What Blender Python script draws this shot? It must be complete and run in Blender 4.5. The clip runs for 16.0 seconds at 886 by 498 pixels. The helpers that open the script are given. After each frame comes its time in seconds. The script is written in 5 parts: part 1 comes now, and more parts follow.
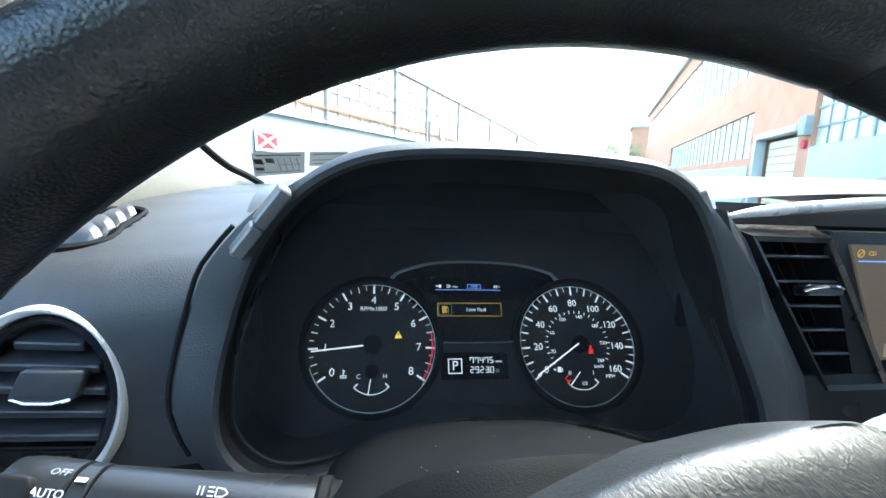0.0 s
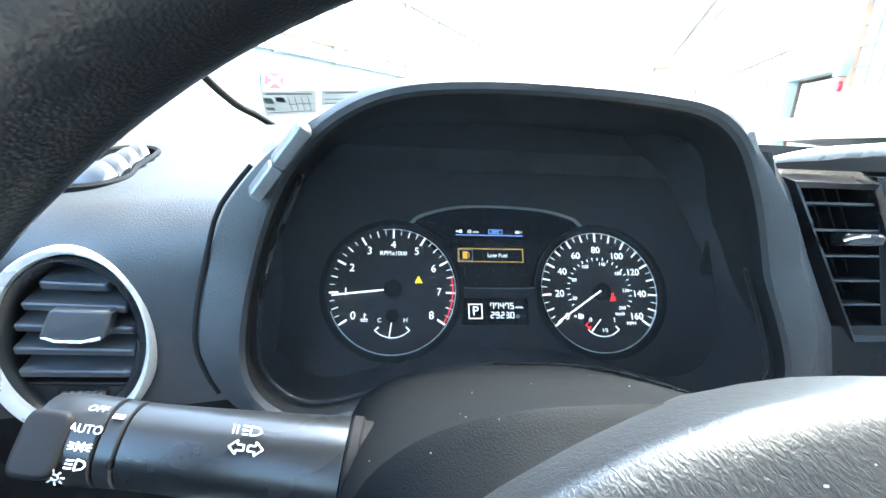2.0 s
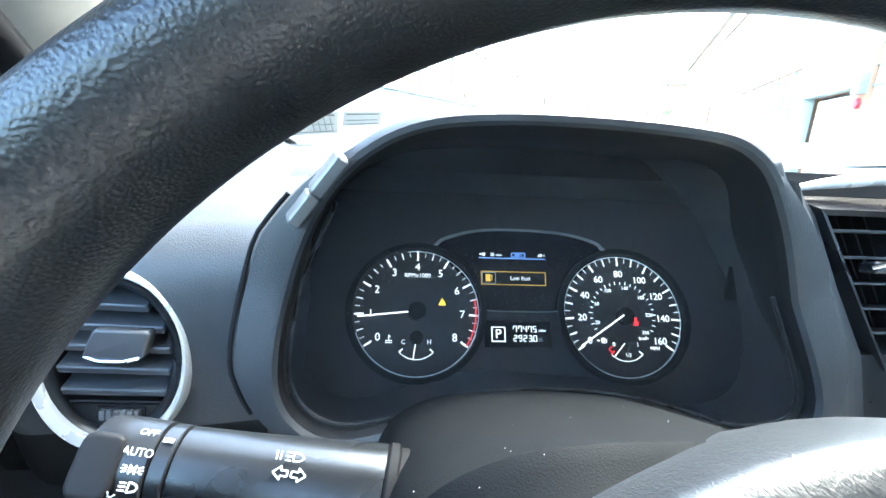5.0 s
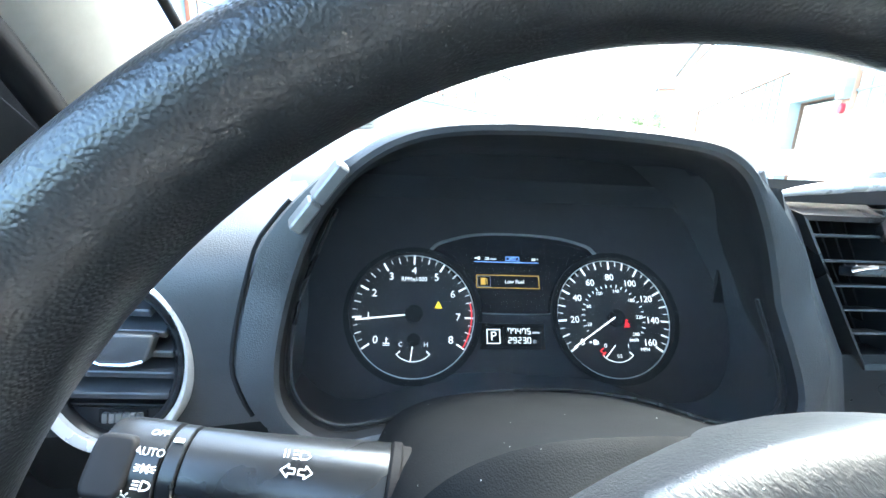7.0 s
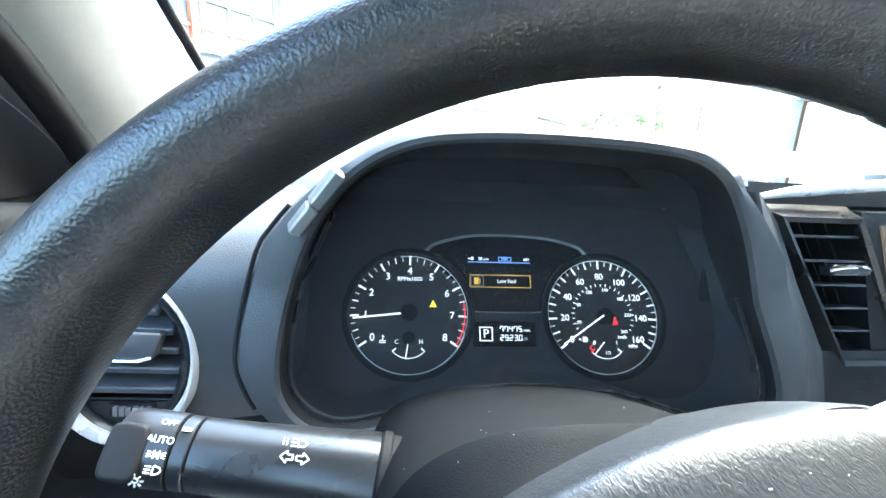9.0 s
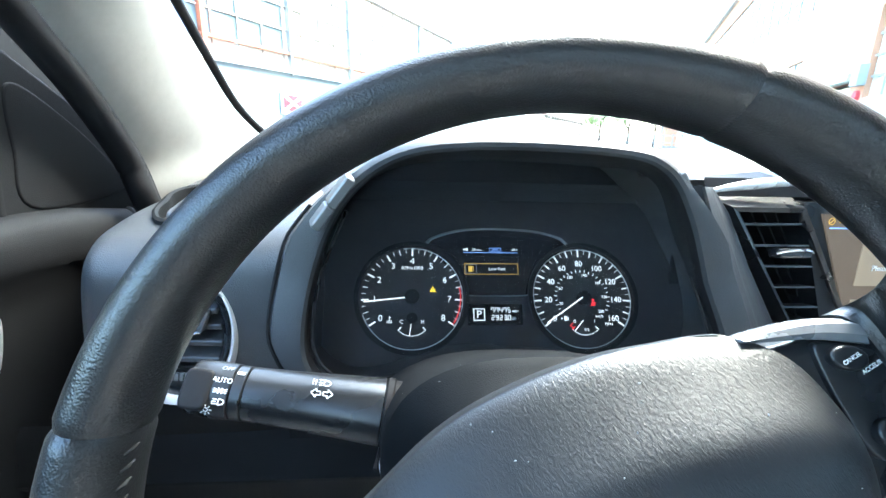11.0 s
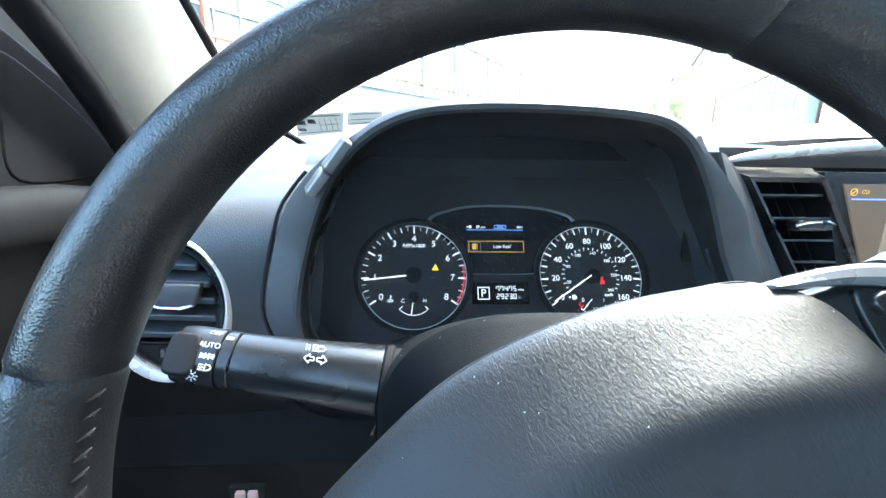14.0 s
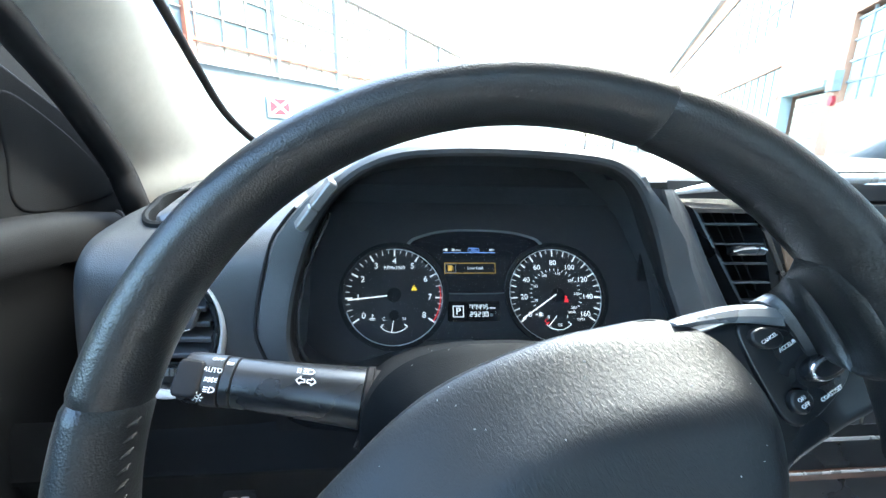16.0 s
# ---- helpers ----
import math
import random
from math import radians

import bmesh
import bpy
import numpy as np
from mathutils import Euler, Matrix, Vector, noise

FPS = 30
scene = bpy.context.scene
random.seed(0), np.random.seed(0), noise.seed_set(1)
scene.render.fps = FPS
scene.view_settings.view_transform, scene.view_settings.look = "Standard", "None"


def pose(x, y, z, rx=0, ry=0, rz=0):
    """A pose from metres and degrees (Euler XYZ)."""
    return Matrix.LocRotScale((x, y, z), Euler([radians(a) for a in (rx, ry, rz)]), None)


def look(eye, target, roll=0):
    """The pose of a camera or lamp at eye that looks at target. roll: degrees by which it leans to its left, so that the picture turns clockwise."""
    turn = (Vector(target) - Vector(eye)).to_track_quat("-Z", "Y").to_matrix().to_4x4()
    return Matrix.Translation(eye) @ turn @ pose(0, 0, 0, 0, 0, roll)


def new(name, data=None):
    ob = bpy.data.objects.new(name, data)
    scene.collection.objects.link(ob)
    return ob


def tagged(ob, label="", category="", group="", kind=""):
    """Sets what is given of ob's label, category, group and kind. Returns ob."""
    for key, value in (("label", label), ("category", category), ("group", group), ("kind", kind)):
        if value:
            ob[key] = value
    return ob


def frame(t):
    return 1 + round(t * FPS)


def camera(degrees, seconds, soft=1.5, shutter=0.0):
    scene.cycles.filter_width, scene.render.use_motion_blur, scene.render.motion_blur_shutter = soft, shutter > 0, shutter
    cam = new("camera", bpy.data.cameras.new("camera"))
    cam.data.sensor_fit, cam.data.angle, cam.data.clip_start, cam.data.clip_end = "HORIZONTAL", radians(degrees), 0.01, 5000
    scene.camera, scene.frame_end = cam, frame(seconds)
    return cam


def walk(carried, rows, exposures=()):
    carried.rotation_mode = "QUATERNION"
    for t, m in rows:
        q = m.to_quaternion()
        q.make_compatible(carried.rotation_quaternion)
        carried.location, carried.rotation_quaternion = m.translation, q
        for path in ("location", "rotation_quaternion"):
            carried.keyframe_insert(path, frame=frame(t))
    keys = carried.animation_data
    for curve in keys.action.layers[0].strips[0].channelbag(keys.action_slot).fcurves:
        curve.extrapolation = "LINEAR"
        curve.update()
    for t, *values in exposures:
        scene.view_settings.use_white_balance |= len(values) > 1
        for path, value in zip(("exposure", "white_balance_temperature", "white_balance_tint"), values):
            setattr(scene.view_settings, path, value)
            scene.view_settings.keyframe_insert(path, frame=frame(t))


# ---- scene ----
cam = camera(90.97, 16.0)
# seconds, eye, target, roll
PATH = [
    (0.0, (-0.0880, -0.3805, 1.2920), (0.1771, 1.5828, 1.0177), 2.26),
    (0.5, (-0.0937, -0.3739, 1.2953), (0.1592, 1.5699, 0.8985), 1.93),
    (1.0, (-0.0940, -0.3724, 1.2949), (0.1467, 1.5554, 0.8198), 2.36),
    (1.5, (-0.0908, -0.3722, 1.2898), (0.1405, 1.5486, 0.7827), 2.12),
    (2.0, (-0.0964, -0.3692, 1.2883), (0.1261, 1.5495, 0.7698), 2.66),
    (2.5, (-0.1041, -0.3672, 1.2908), (0.1109, 1.5560, 0.7861), 2.67),
    (3.0, (-0.1111, -0.3693, 1.2953), (0.0913, 1.5570, 0.7968), 3.06),
    (3.5, (-0.1122, -0.3682, 1.2961), (0.0734, 1.5637, 0.8131), 2.80),
    (4.0, (-0.1106, -0.3690, 1.2966), (0.0582, 1.5675, 0.8260), 2.88),
    (6.5, (-0.1081, -0.3761, 1.2960), (0.0781, 1.5648, 0.8507), 2.80),
    (7.0, (-0.1129, -0.3798, 1.2999), (0.0911, 1.5597, 0.8567), 3.00),
    (7.5, (-0.1108, -0.3886, 1.3057), (0.0897, 1.5502, 0.8578), 3.12),
    (8.0, (-0.1107, -0.3884, 1.3068), (0.0879, 1.5498, 0.8554), 3.17),
    (8.5, (-0.1094, -0.3873, 1.3055), (0.0912, 1.5507, 0.8538), 3.01),
    (11.0, (-0.1004, -0.4600, 1.3127), (0.0531, 1.4821, 0.8602), 1.53),
    (11.5, (-0.1098, -0.4599, 1.3003), (0.0329, 1.4824, 0.8454), 1.55),
    (12.0, (-0.1243, -0.4763, 1.3130), (0.0131, 1.4657, 0.8547), 1.94),
    (12.5, (-0.1189, -0.4874, 1.3126), (0.0245, 1.4550, 0.8585), 1.66),
    (13.0, (-0.1097, -0.4837, 1.3129), (0.0432, 1.4579, 0.8580), 1.17),
    (13.5, (-0.0920, -0.4729, 1.2982), (0.0804, 1.4673, 0.8444), 0.95),
    (14.0, (-0.0971, -0.4488, 1.2840), (0.0360, 1.4948, 0.8317), 1.10),
    (14.5, (-0.0929, -0.4519, 1.2819), (0.0255, 1.4926, 0.8290), 0.89),
    (15.0, (-0.0914, -0.4607, 1.2891), (0.0615, 1.4808, 0.8340), 0.30),
    (15.5, (-0.0771, -0.4673, 1.2919), (0.1118, 1.4761, 0.8592), 0.81),
    (16.0, (-0.0927, -0.4853, 1.3150), (0.1123, 1.4557, 0.8786), 1.51),
]
EXPOSURES = [(0.0, 3.61, 5880, -1), (0.7, 4.24, 5880, -1), (1.4, 4.88, 5880, -1), (3.0, 4.88, 5880, -1), (4.0, 4.86, 5880, -1), (7.0, 4.87, 5880, -1), (8.5, 4.89, 5880, -1), (11.0, 4.45, 5880, -1), (12.5, 4.38, 5880, -1), (14.0, 4.5, 5880, -1), (15.0, 4.48, 5880, -1), (16.0, 4.33, 5880, -1)]
walk(cam, [(t, look(eye, target, roll)) for t, eye, target, roll in PATH], EXPOSURES)

# ---- world and light ----
world = bpy.data.worlds.new("sky")
scene.world = world
world.use_nodes = True
wn = world.node_tree.nodes
sky = wn.new("ShaderNodeTexSky")
sky.sky_type = "NISHITA"
sky.sun_disc = False
sky.sun_elevation = radians(52)
sky.sun_rotation = radians(60)
sky.air_density = 1.0
sky.dust_density = 4.0
sky.ozone_density = 1.0
wn["Background"].inputs["Strength"].default_value = 0.15
world.node_tree.links.new(sky.outputs[0], wn["Background"].inputs["Color"])

sun_data = bpy.data.lights.new("sun", "SUN")
sun_data.energy = 0.6
sun_data.angle = radians(50)
sun_data.color = (1.0, 0.97, 0.93)
sun = new("sun", sun_data)
sun.matrix_world = look((0, 0, 30), (-15, -9, 0))


# ---- materials ----
def mat(name, color, rough=0.5, metal=0.0, var=0.12, scale=60.0, bump=0.0, bump_scale=600.0, grain="noise",
        emit=None, strength=1.0, spec=0.5, rvar=0.08, coat=0.0):
    m = bpy.data.materials.new(name)
    m.use_nodes = True
    nt = m.node_tree
    b = nt.nodes["Principled BSDF"]
    L = nt.links.new
    tc = nt.nodes.new("ShaderNodeTexCoord")
    n1 = nt.nodes.new("ShaderNodeTexNoise")
    n1.inputs["Scale"].default_value = scale
    n1.inputs["Detail"].default_value = 6
    n1.inputs["Roughness"].default_value = 0.65
    L(tc.outputs["Object"], n1.inputs["Vector"])
    ramp = nt.nodes.new("ShaderNodeMapRange")
    ramp.inputs["From Min"].default_value, ramp.inputs["From Max"].default_value = 0.3, 0.7
    ramp.inputs["To Min"].default_value, ramp.inputs["To Max"].default_value = 1 - var, 1 + var
    L(n1.outputs["Fac"], ramp.inputs["Value"])
    mul = nt.nodes.new("ShaderNodeVectorMath")
    mul.operation = "SCALE"
    mul.inputs[0].default_value = color
    L(ramp.outputs["Result"], mul.inputs["Scale"])
    L(mul.outputs["Vector"], b.inputs["Base Color"])
    rr = nt.nodes.new("ShaderNodeMapRange")
    rr.inputs["From Min"].default_value, rr.inputs["From Max"].default_value = 0.3, 0.7
    rr.inputs["To Min"].default_value, rr.inputs["To Max"].default_value = max(0.02, rough - rvar), min(1, rough + rvar)
    n2 = nt.nodes.new("ShaderNodeTexNoise")
    n2.inputs["Scale"].default_value = scale * 0.3
    n2.inputs["Detail"].default_value = 4
    L(tc.outputs["Object"], n2.inputs["Vector"])
    L(n2.outputs["Fac"], rr.inputs["Value"])
    L(rr.outputs["Result"], b.inputs["Roughness"])
    b.inputs["Metallic"].default_value = metal
    b.inputs["Specular IOR Level"].default_value = spec
    b.inputs["Coat Weight"].default_value = coat
    if emit is not None:
        b.inputs["Emission Color"].default_value = (*emit, 1)
        b.inputs["Emission Strength"].default_value = strength
    if bump:
        bp = nt.nodes.new("ShaderNodeBump")
        bp.inputs["Strength"].default_value = bump
        bp.inputs["Distance"].default_value = 0.6 / bump_scale
        if grain == "leather":
            g = nt.nodes.new("ShaderNodeTexVoronoi")
            g.feature = "SMOOTH_F1"
            g.inputs["Scale"].default_value = bump_scale
            warp = nt.nodes.new("ShaderNodeTexNoise")
            warp.inputs["Scale"].default_value = bump_scale * 0.4
            mixv = nt.nodes.new("ShaderNodeVectorMath")
            mixv.operation = "MULTIPLY_ADD"
            mixv.inputs[1].default_value = (0.0005, 0.0005, 0.0005)
            L(warp.outputs["Color"], mixv.inputs[0])
            L(tc.outputs["Object"], mixv.inputs[2])
            L(tc.outputs["Object"], warp.inputs["Vector"])
            L(mixv.outputs["Vector"], g.inputs["Vector"])
            L(g.outputs["Distance"], bp.inputs["Height"])
        elif grain == "wrinkle":
            st = nt.nodes.new("ShaderNodeMapping")
            st.inputs["Rotation"].default_value = (0, 0, radians(-18))
            st.inputs["Scale"].default_value = (1.0, 0.30, 0.6)
            L(tc.outputs["Object"], st.inputs["Vector"])
            g = nt.nodes.new("ShaderNodeTexNoise")
            g.inputs["Scale"].default_value = bump_scale
            g.inputs["Detail"].default_value = 4
            g.inputs["Distortion"].default_value = 1.2
            L(st.outputs["Vector"], g.inputs["Vector"])
            L(g.outputs["Fac"], bp.inputs["Height"])
        else:
            g = nt.nodes.new("ShaderNodeTexNoise")
            g.inputs["Scale"].default_value = bump_scale
            g.inputs["Detail"].default_value = 3
            L(tc.outputs["Object"], g.inputs["Vector"])
            L(g.outputs["Fac"], bp.inputs["Height"])
        L(bp.outputs["Normal"], b.inputs["Normal"])
    return m


def glass_mat(name, tint=(0.97, 0.99, 0.98), film=0.0, gloss=0.03):
    m = bpy.data.materials.new(name)
    m.use_nodes = True
    nt = m.node_tree
    for n in list(nt.nodes):
        nt.nodes.remove(n)
    out = nt.nodes.new("ShaderNodeOutputMaterial")
    tr = nt.nodes.new("ShaderNodeBsdfTransparent")
    tr.inputs["Color"].default_value = (*tint, 1)
    gl = nt.nodes.new("ShaderNodeBsdfGlossy")
    gl.inputs["Roughness"].default_value = 0.02
    mix = nt.nodes.new("ShaderNodeMixShader")
    lw = nt.nodes.new("ShaderNodeLayerWeight")
    lw.inputs["Blend"].default_value = 0.5
    pw = nt.nodes.new("ShaderNodeMath")
    pw.operation = "POWER"
    pw.inputs[1].default_value = 5.0
    ma = nt.nodes.new("ShaderNodeMath")
    ma.operation = "MULTIPLY_ADD"
    ma.inputs[1].default_value, ma.inputs[2].default_value = 0.5, gloss
    nt.links.new(lw.outputs["Facing"], pw.inputs[0])
    nt.links.new(pw.outputs[0], ma.inputs[0])
    nt.links.new(ma.outputs[0], mix.inputs["Fac"])
    # pale diffuse share: imitates glare that veils the dark gauges
    dust = nt.nodes.new("ShaderNodeBsdfDiffuse")
    dust.inputs["Color"].default_value = (0.55, 0.55, 0.56, 1)
    veil = nt.nodes.new("ShaderNodeMixShader")
    veil.inputs["Fac"].default_value = film
    nt.links.new(tr.outputs["BSDF"], veil.inputs[1])
    nt.links.new(dust.outputs["BSDF"], veil.inputs[2])
    nt.links.new(veil.outputs["Shader"], mix.inputs[1])
    nt.links.new(gl.outputs["BSDF"], mix.inputs[2])
    nt.links.new(mix.outputs["Shader"], out.inputs["Surface"])
    return m


M_DASH = mat("grained black dash plastic", (0.036, 0.039, 0.043), 0.44, var=0.15, scale=25, bump=0.5, bump_scale=1100, grain="leather", spec=0.5)
M_SOFT = mat("smooth black plastic", (0.012, 0.013, 0.0145), 0.30, var=0.12, scale=40, bump=0.15, bump_scale=1500)
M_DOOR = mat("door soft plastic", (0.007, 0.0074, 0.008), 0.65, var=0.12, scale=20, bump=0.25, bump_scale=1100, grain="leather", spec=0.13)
M_COVER = mat("grained column cover plastic", (0.0075, 0.0082, 0.009), 0.62, var=0.15, scale=25, bump=0.35, bump_scale=1700, grain="leather", spec=0.06)
M_CAVE = mat("matt black binnacle lining", (0.013, 0.013, 0.014), 0.75, var=0.1, scale=30, bump=0.1, bump_scale=1500, spec=0.15)
M_WELL = mat("matt dark grey binnacle lining", (0.013, 0.013, 0.014), 0.7, var=0.08, scale=30, bump=0.1, bump_scale=1500, spec=0.25)
M_FACE = mat("dial face black", (0.028, 0.028, 0.030), 0.4, var=0.1, scale=80, spec=0.25)
M_LEATHER = mat("black leather", (0.0095, 0.0105, 0.0115), 0.35, var=0.2, scale=30, bump=0.42, bump_scale=1250, grain="leather", rvar=0.06, spec=0.75)
M_PAD = mat("airbag cover vinyl", (0.013, 0.015, 0.017), 0.44, var=0.15, scale=18, bump=0.36, bump_scale=620, grain="wrinkle", rvar=0.06, spec=0.52)
M_SCOOP = mat("black thumb grip", (0.008, 0.008, 0.009), 0.6, var=0.1, scale=60, spec=0.2)
M_SILVER = mat("satin silver paint", (0.60, 0.61, 0.62), 0.32, metal=0.35, var=0.05, scale=120, bump=0.05, bump_scale=2500)
M_GREYMETAL = mat("brushed dark silver", (0.20, 0.205, 0.21), 0.40, metal=0.5, var=0.06, scale=150, bump=0.05, bump_scale=2500)
M_PULL = mat("satin grey-silver paint", (0.25, 0.26, 0.27), 0.30, metal=0.5, var=0.05, scale=120)
M_FIN = mat("pale grey satin fin", (0.17, 0.175, 0.185), 0.38, metal=0.3, var=0.06, scale=120)
M_CHROME = mat("chrome", (0.8, 0.8, 0.82), 0.08, metal=1.0, var=0.02, scale=90, rvar=0.04)
M_SLAT = mat("vent slat plastic", (0.055, 0.058, 0.064), 0.36, var=0.1, scale=60, bump=0.1, bump_scale=1500)
M_RUBBER = mat("black rubber seal", (0.009, 0.009, 0.010), 0.75, var=0.1, scale=70, bump=0.2, bump_scale=800, spec=0.15)
M_PILLAR = mat("light grey pillar trim", (0.18, 0.178, 0.162), 0.75, var=0.05, scale=90, bump=0.25, bump_scale=1100, spec=0.3)
M_ROOF = mat("light grey headliner", (0.66, 0.65, 0.62), 0.9, var=0.05, scale=90, bump=0.3, bump_scale=900, spec=0.2)
M_LINING = mat("light grey cabin lining", (0.48, 0.47, 0.44), 0.8, var=0.08, scale=20, bump=0.3, bump_scale=400)
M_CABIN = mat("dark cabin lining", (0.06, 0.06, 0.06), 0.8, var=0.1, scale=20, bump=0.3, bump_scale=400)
M_DUST = mat("pale dust", (0.6, 0.6, 0.58), 0.9, var=0.1)
M_STITCH = mat("black thread", (0.010, 0.010, 0.011), 0.7, var=0.2, scale=200)
M_WHITE = mat("backlit white print", (0.6, 0.6, 0.6), 0.5, var=0.0, scale=50, emit=(0.95, 0.98, 1.0), strength=0.052)
M_PRINT = mat("white print", (0.75, 0.76, 0.76), 0.5, var=0.05, scale=300)
M_GREYPRINT = mat("grey print", (0.28, 0.29, 0.30), 0.5, var=0.1, scale=300)
M_NEEDLE = mat("backlit needle", (0.8, 0.8, 0.8), 0.4, var=0.0, emit=(1.0, 0.98, 0.95), strength=0.065)
M_RED = mat("backlit red", (0.6, 0.03, 0.03), 0.5, var=0.0, emit=(0.9, 0.02, 0.03), strength=0.05)
M_AMBER = mat("backlit amber", (0.7, 0.4, 0.05), 0.5, var=0.0, emit=(0.9, 0.50, 0.08), strength=0.024)
M_YELLOW = mat("backlit yellow", (0.8, 0.6, 0.05), 0.5, var=0.0, emit=(1.0, 0.62, 0.01), strength=0.06)
M_BLUE = mat("backlit blue", (0.2, 0.35, 0.8), 0.5, var=0.0, emit=(0.25, 0.45, 1.0), strength=0.05)
M_LCD = mat("dark display glass", (0.006, 0.007, 0.010), 0.18, var=0.05, scale=40, spec=0.3)
M_SCREEN = mat("lit warm screen", (0.10, 0.07, 0.05), 0.25, var=0.06, scale=12, emit=(0.26, 0.20, 0.155), strength=0.020)
M_SCREENLIGHT = mat("lit screen box", (0.2, 0.15, 0.1), 0.3, var=0.04, scale=20, emit=(0.42, 0.34, 0.26), strength=0.026)
M_WOOD = mat("dark lacquered wood", (0.05, 0.018, 0.009), 0.35, var=0.5, scale=30, spec=0.3)
M_GLASS = glass_mat("car glass")
# the lens film lifts the blacks like lens glare
M_LENS = glass_mat("gauge lens", (0.98, 0.98, 0.98), 0.008, 0.0)
M_STEELBLUE = mat("pale blue painted wall", (0.33, 0.41, 0.42), 0.75, var=0.08, scale=1.5, bump=0.1, bump_scale=30)
M_PANEGREEN = mat("pale greenish factory glass", (0.60, 0.68, 0.60), 0.35, var=0.15, scale=0.9, rvar=0.1)
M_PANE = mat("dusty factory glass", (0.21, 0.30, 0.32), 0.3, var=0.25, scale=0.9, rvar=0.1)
M_PANEPALE = mat("pale painted pane, also flare-washed far glass", (0.72, 0.71, 0.62), 0.5, var=0.12, scale=1.2)
M_FRAME = mat("rusty window bars", (0.55, 0.48, 0.40), 0.8, var=0.3, scale=6)
M_RUST = mat("red-brown painted steel", (0.42, 0.17, 0.10), 0.75, var=0.25, scale=4)
M_BRICK = mat("salmon painted brick", (0.58, 0.29, 0.17), 0.85, var=0.15, scale=2.0, bump=0.3, bump_scale=40)
M_DARKFRAME = mat("grey window bars", (0.34, 0.37, 0.36), 0.7, var=0.2, scale=5)
M_CREAM = mat("cream roller door", (0.80, 0.72, 0.46), 0.6, var=0.2, scale=1.5)
M_TEAL = mat("pale teal sheet metal", (0.52, 0.60, 0.57), 0.6, var=0.1, scale=1.0)
M_ASPHALT = mat("asphalt", (0.05, 0.05, 0.05), 0.9, var=0.25, scale=1.5, bump=0.4, bump_scale=60)
M_PUMP = mat("outdoor red paint", (0.60, 0.03, 0.05), 0.6, var=0.08, scale=8)
M_SIGNWHITE = mat("outdoor white paint", (0.78, 0.78, 0.78), 0.6, var=0.05, scale=8)
M_LEAF = mat("leaves", (0.12, 0.20, 0.06), 0.6, var=0.5, scale=1.2)
M_BARK = mat("bark", (0.10, 0.075, 0.055), 0.9, var=0.3, scale=6, bump=0.5, bump_scale=25)
M_BLUECAR = mat("blue vehicle paint", (0.02, 0.06, 0.16), 0.5, var=0.05, scale=5, spec=0.2)
M_BLACKPAINT = mat("black vehicle paint", (0.006, 0.007, 0.008), 0.8, var=0.1, scale=3, spec=0.08)
M_BODY = mat("dark red car paint", (0.16, 0.045, 0.035), 0.3, var=0.05, scale=8, coat=0.6)
M_STICKER = mat("grey printed sticker", (0.30, 0.31, 0.31), 0.5, var=0.1, scale=40)
# thin paper lets daylight through from behind
pn = M_STICKER.node_tree
pt = pn.nodes.new("ShaderNodeBsdfTranslucent")
pt.inputs["Color"].default_value = (0.30, 0.31, 0.31, 1)
pm = pn.nodes.new("ShaderNodeMixShader")
pm.inputs["Fac"].default_value = 0.6
pn.links.new(pn.nodes["Principled BSDF"].outputs[0], pm.inputs[1])
pn.links.new(pt.outputs[0], pm.inputs[2])
pn.links.new(pm.outputs[0], pn.nodes["Material Output"].inputs["Surface"])
M_DARKPRINT = mat("black print", (0.03, 0.03, 0.03), 0.5, var=0.1, scale=100)


# ---- building blocks ----
PLACE = {}


def thing(name, m, label, category, group="", kind=""):
    ob = new(name)
    ob.empty_display_size = 0.05
    ob.matrix_basis = m
    PLACE[ob.name] = m.copy()
    return tagged(ob, label, category, group, kind)


def part(name, bm, material, parent, label="", m=None, smooth=True):
    """One mesh under a thing or part. m: its pose within the parent; without it the mesh is given in world places."""
    me = bpy.data.meshes.new(name)
    if isinstance(bm, bpy.types.Mesh):
        me = bm
    else:
        bmesh.ops.recalc_face_normals(bm, faces=bm.faces)
        bm.to_mesh(me)
        bm.free()
    if smooth:
        for p in me.polygons:
            p.use_smooth = True
        me.set_sharp_from_angle(angle=radians(38))
    me.materials.append(material)
    ob = new(name, me)
    ob.parent = parent
    pw = PLACE[parent.name]
    ob.matrix_basis = pw.inverted() if m is None else m
    PLACE[ob.name] = pw @ ob.matrix_basis
    if label:
        ob["label"] = label
    return ob


def solid(name, bm, material, label, category, kind="", group="", smooth=True):
    """A top-level thing that is one mesh, in world places."""
    me = bpy.data.meshes.new(name)
    bmesh.ops.recalc_face_normals(bm, faces=bm.faces)
    bm.to_mesh(me)
    bm.free()
    if smooth:
        for p in me.polygons:
            p.use_smooth = True
        me.set_sharp_from_angle(angle=radians(38))
    me.materials.append(material)
    ob = new(name, me)
    PLACE[ob.name] = Matrix()
    return tagged(ob, label, category, group, kind)


def spline(pts, n, closed=False):
    """n points along a smooth curve through a few."""
    P = [Vector(p) for p in pts]
    k = len(P)
    out = []
    segs = k if closed else k - 1
    for j in range(n):
        s = j * segs / (n if closed else n - 1)
        i = min(int(s), segs - 1)
        f = s - i
        g = (lambda a: P[a % k]) if closed else (lambda a: P[max(0, min(k - 1, a))])
        a, b, c, d = g(i - 1), g(i), g(i + 1), g(i + 2)
        out.append(0.5 * ((2 * b) + (c - a) * f + (2 * a - 5 * b + 4 * c - d) * f * f + (3 * b - a - 3 * c + d) * f ** 3))
    return out


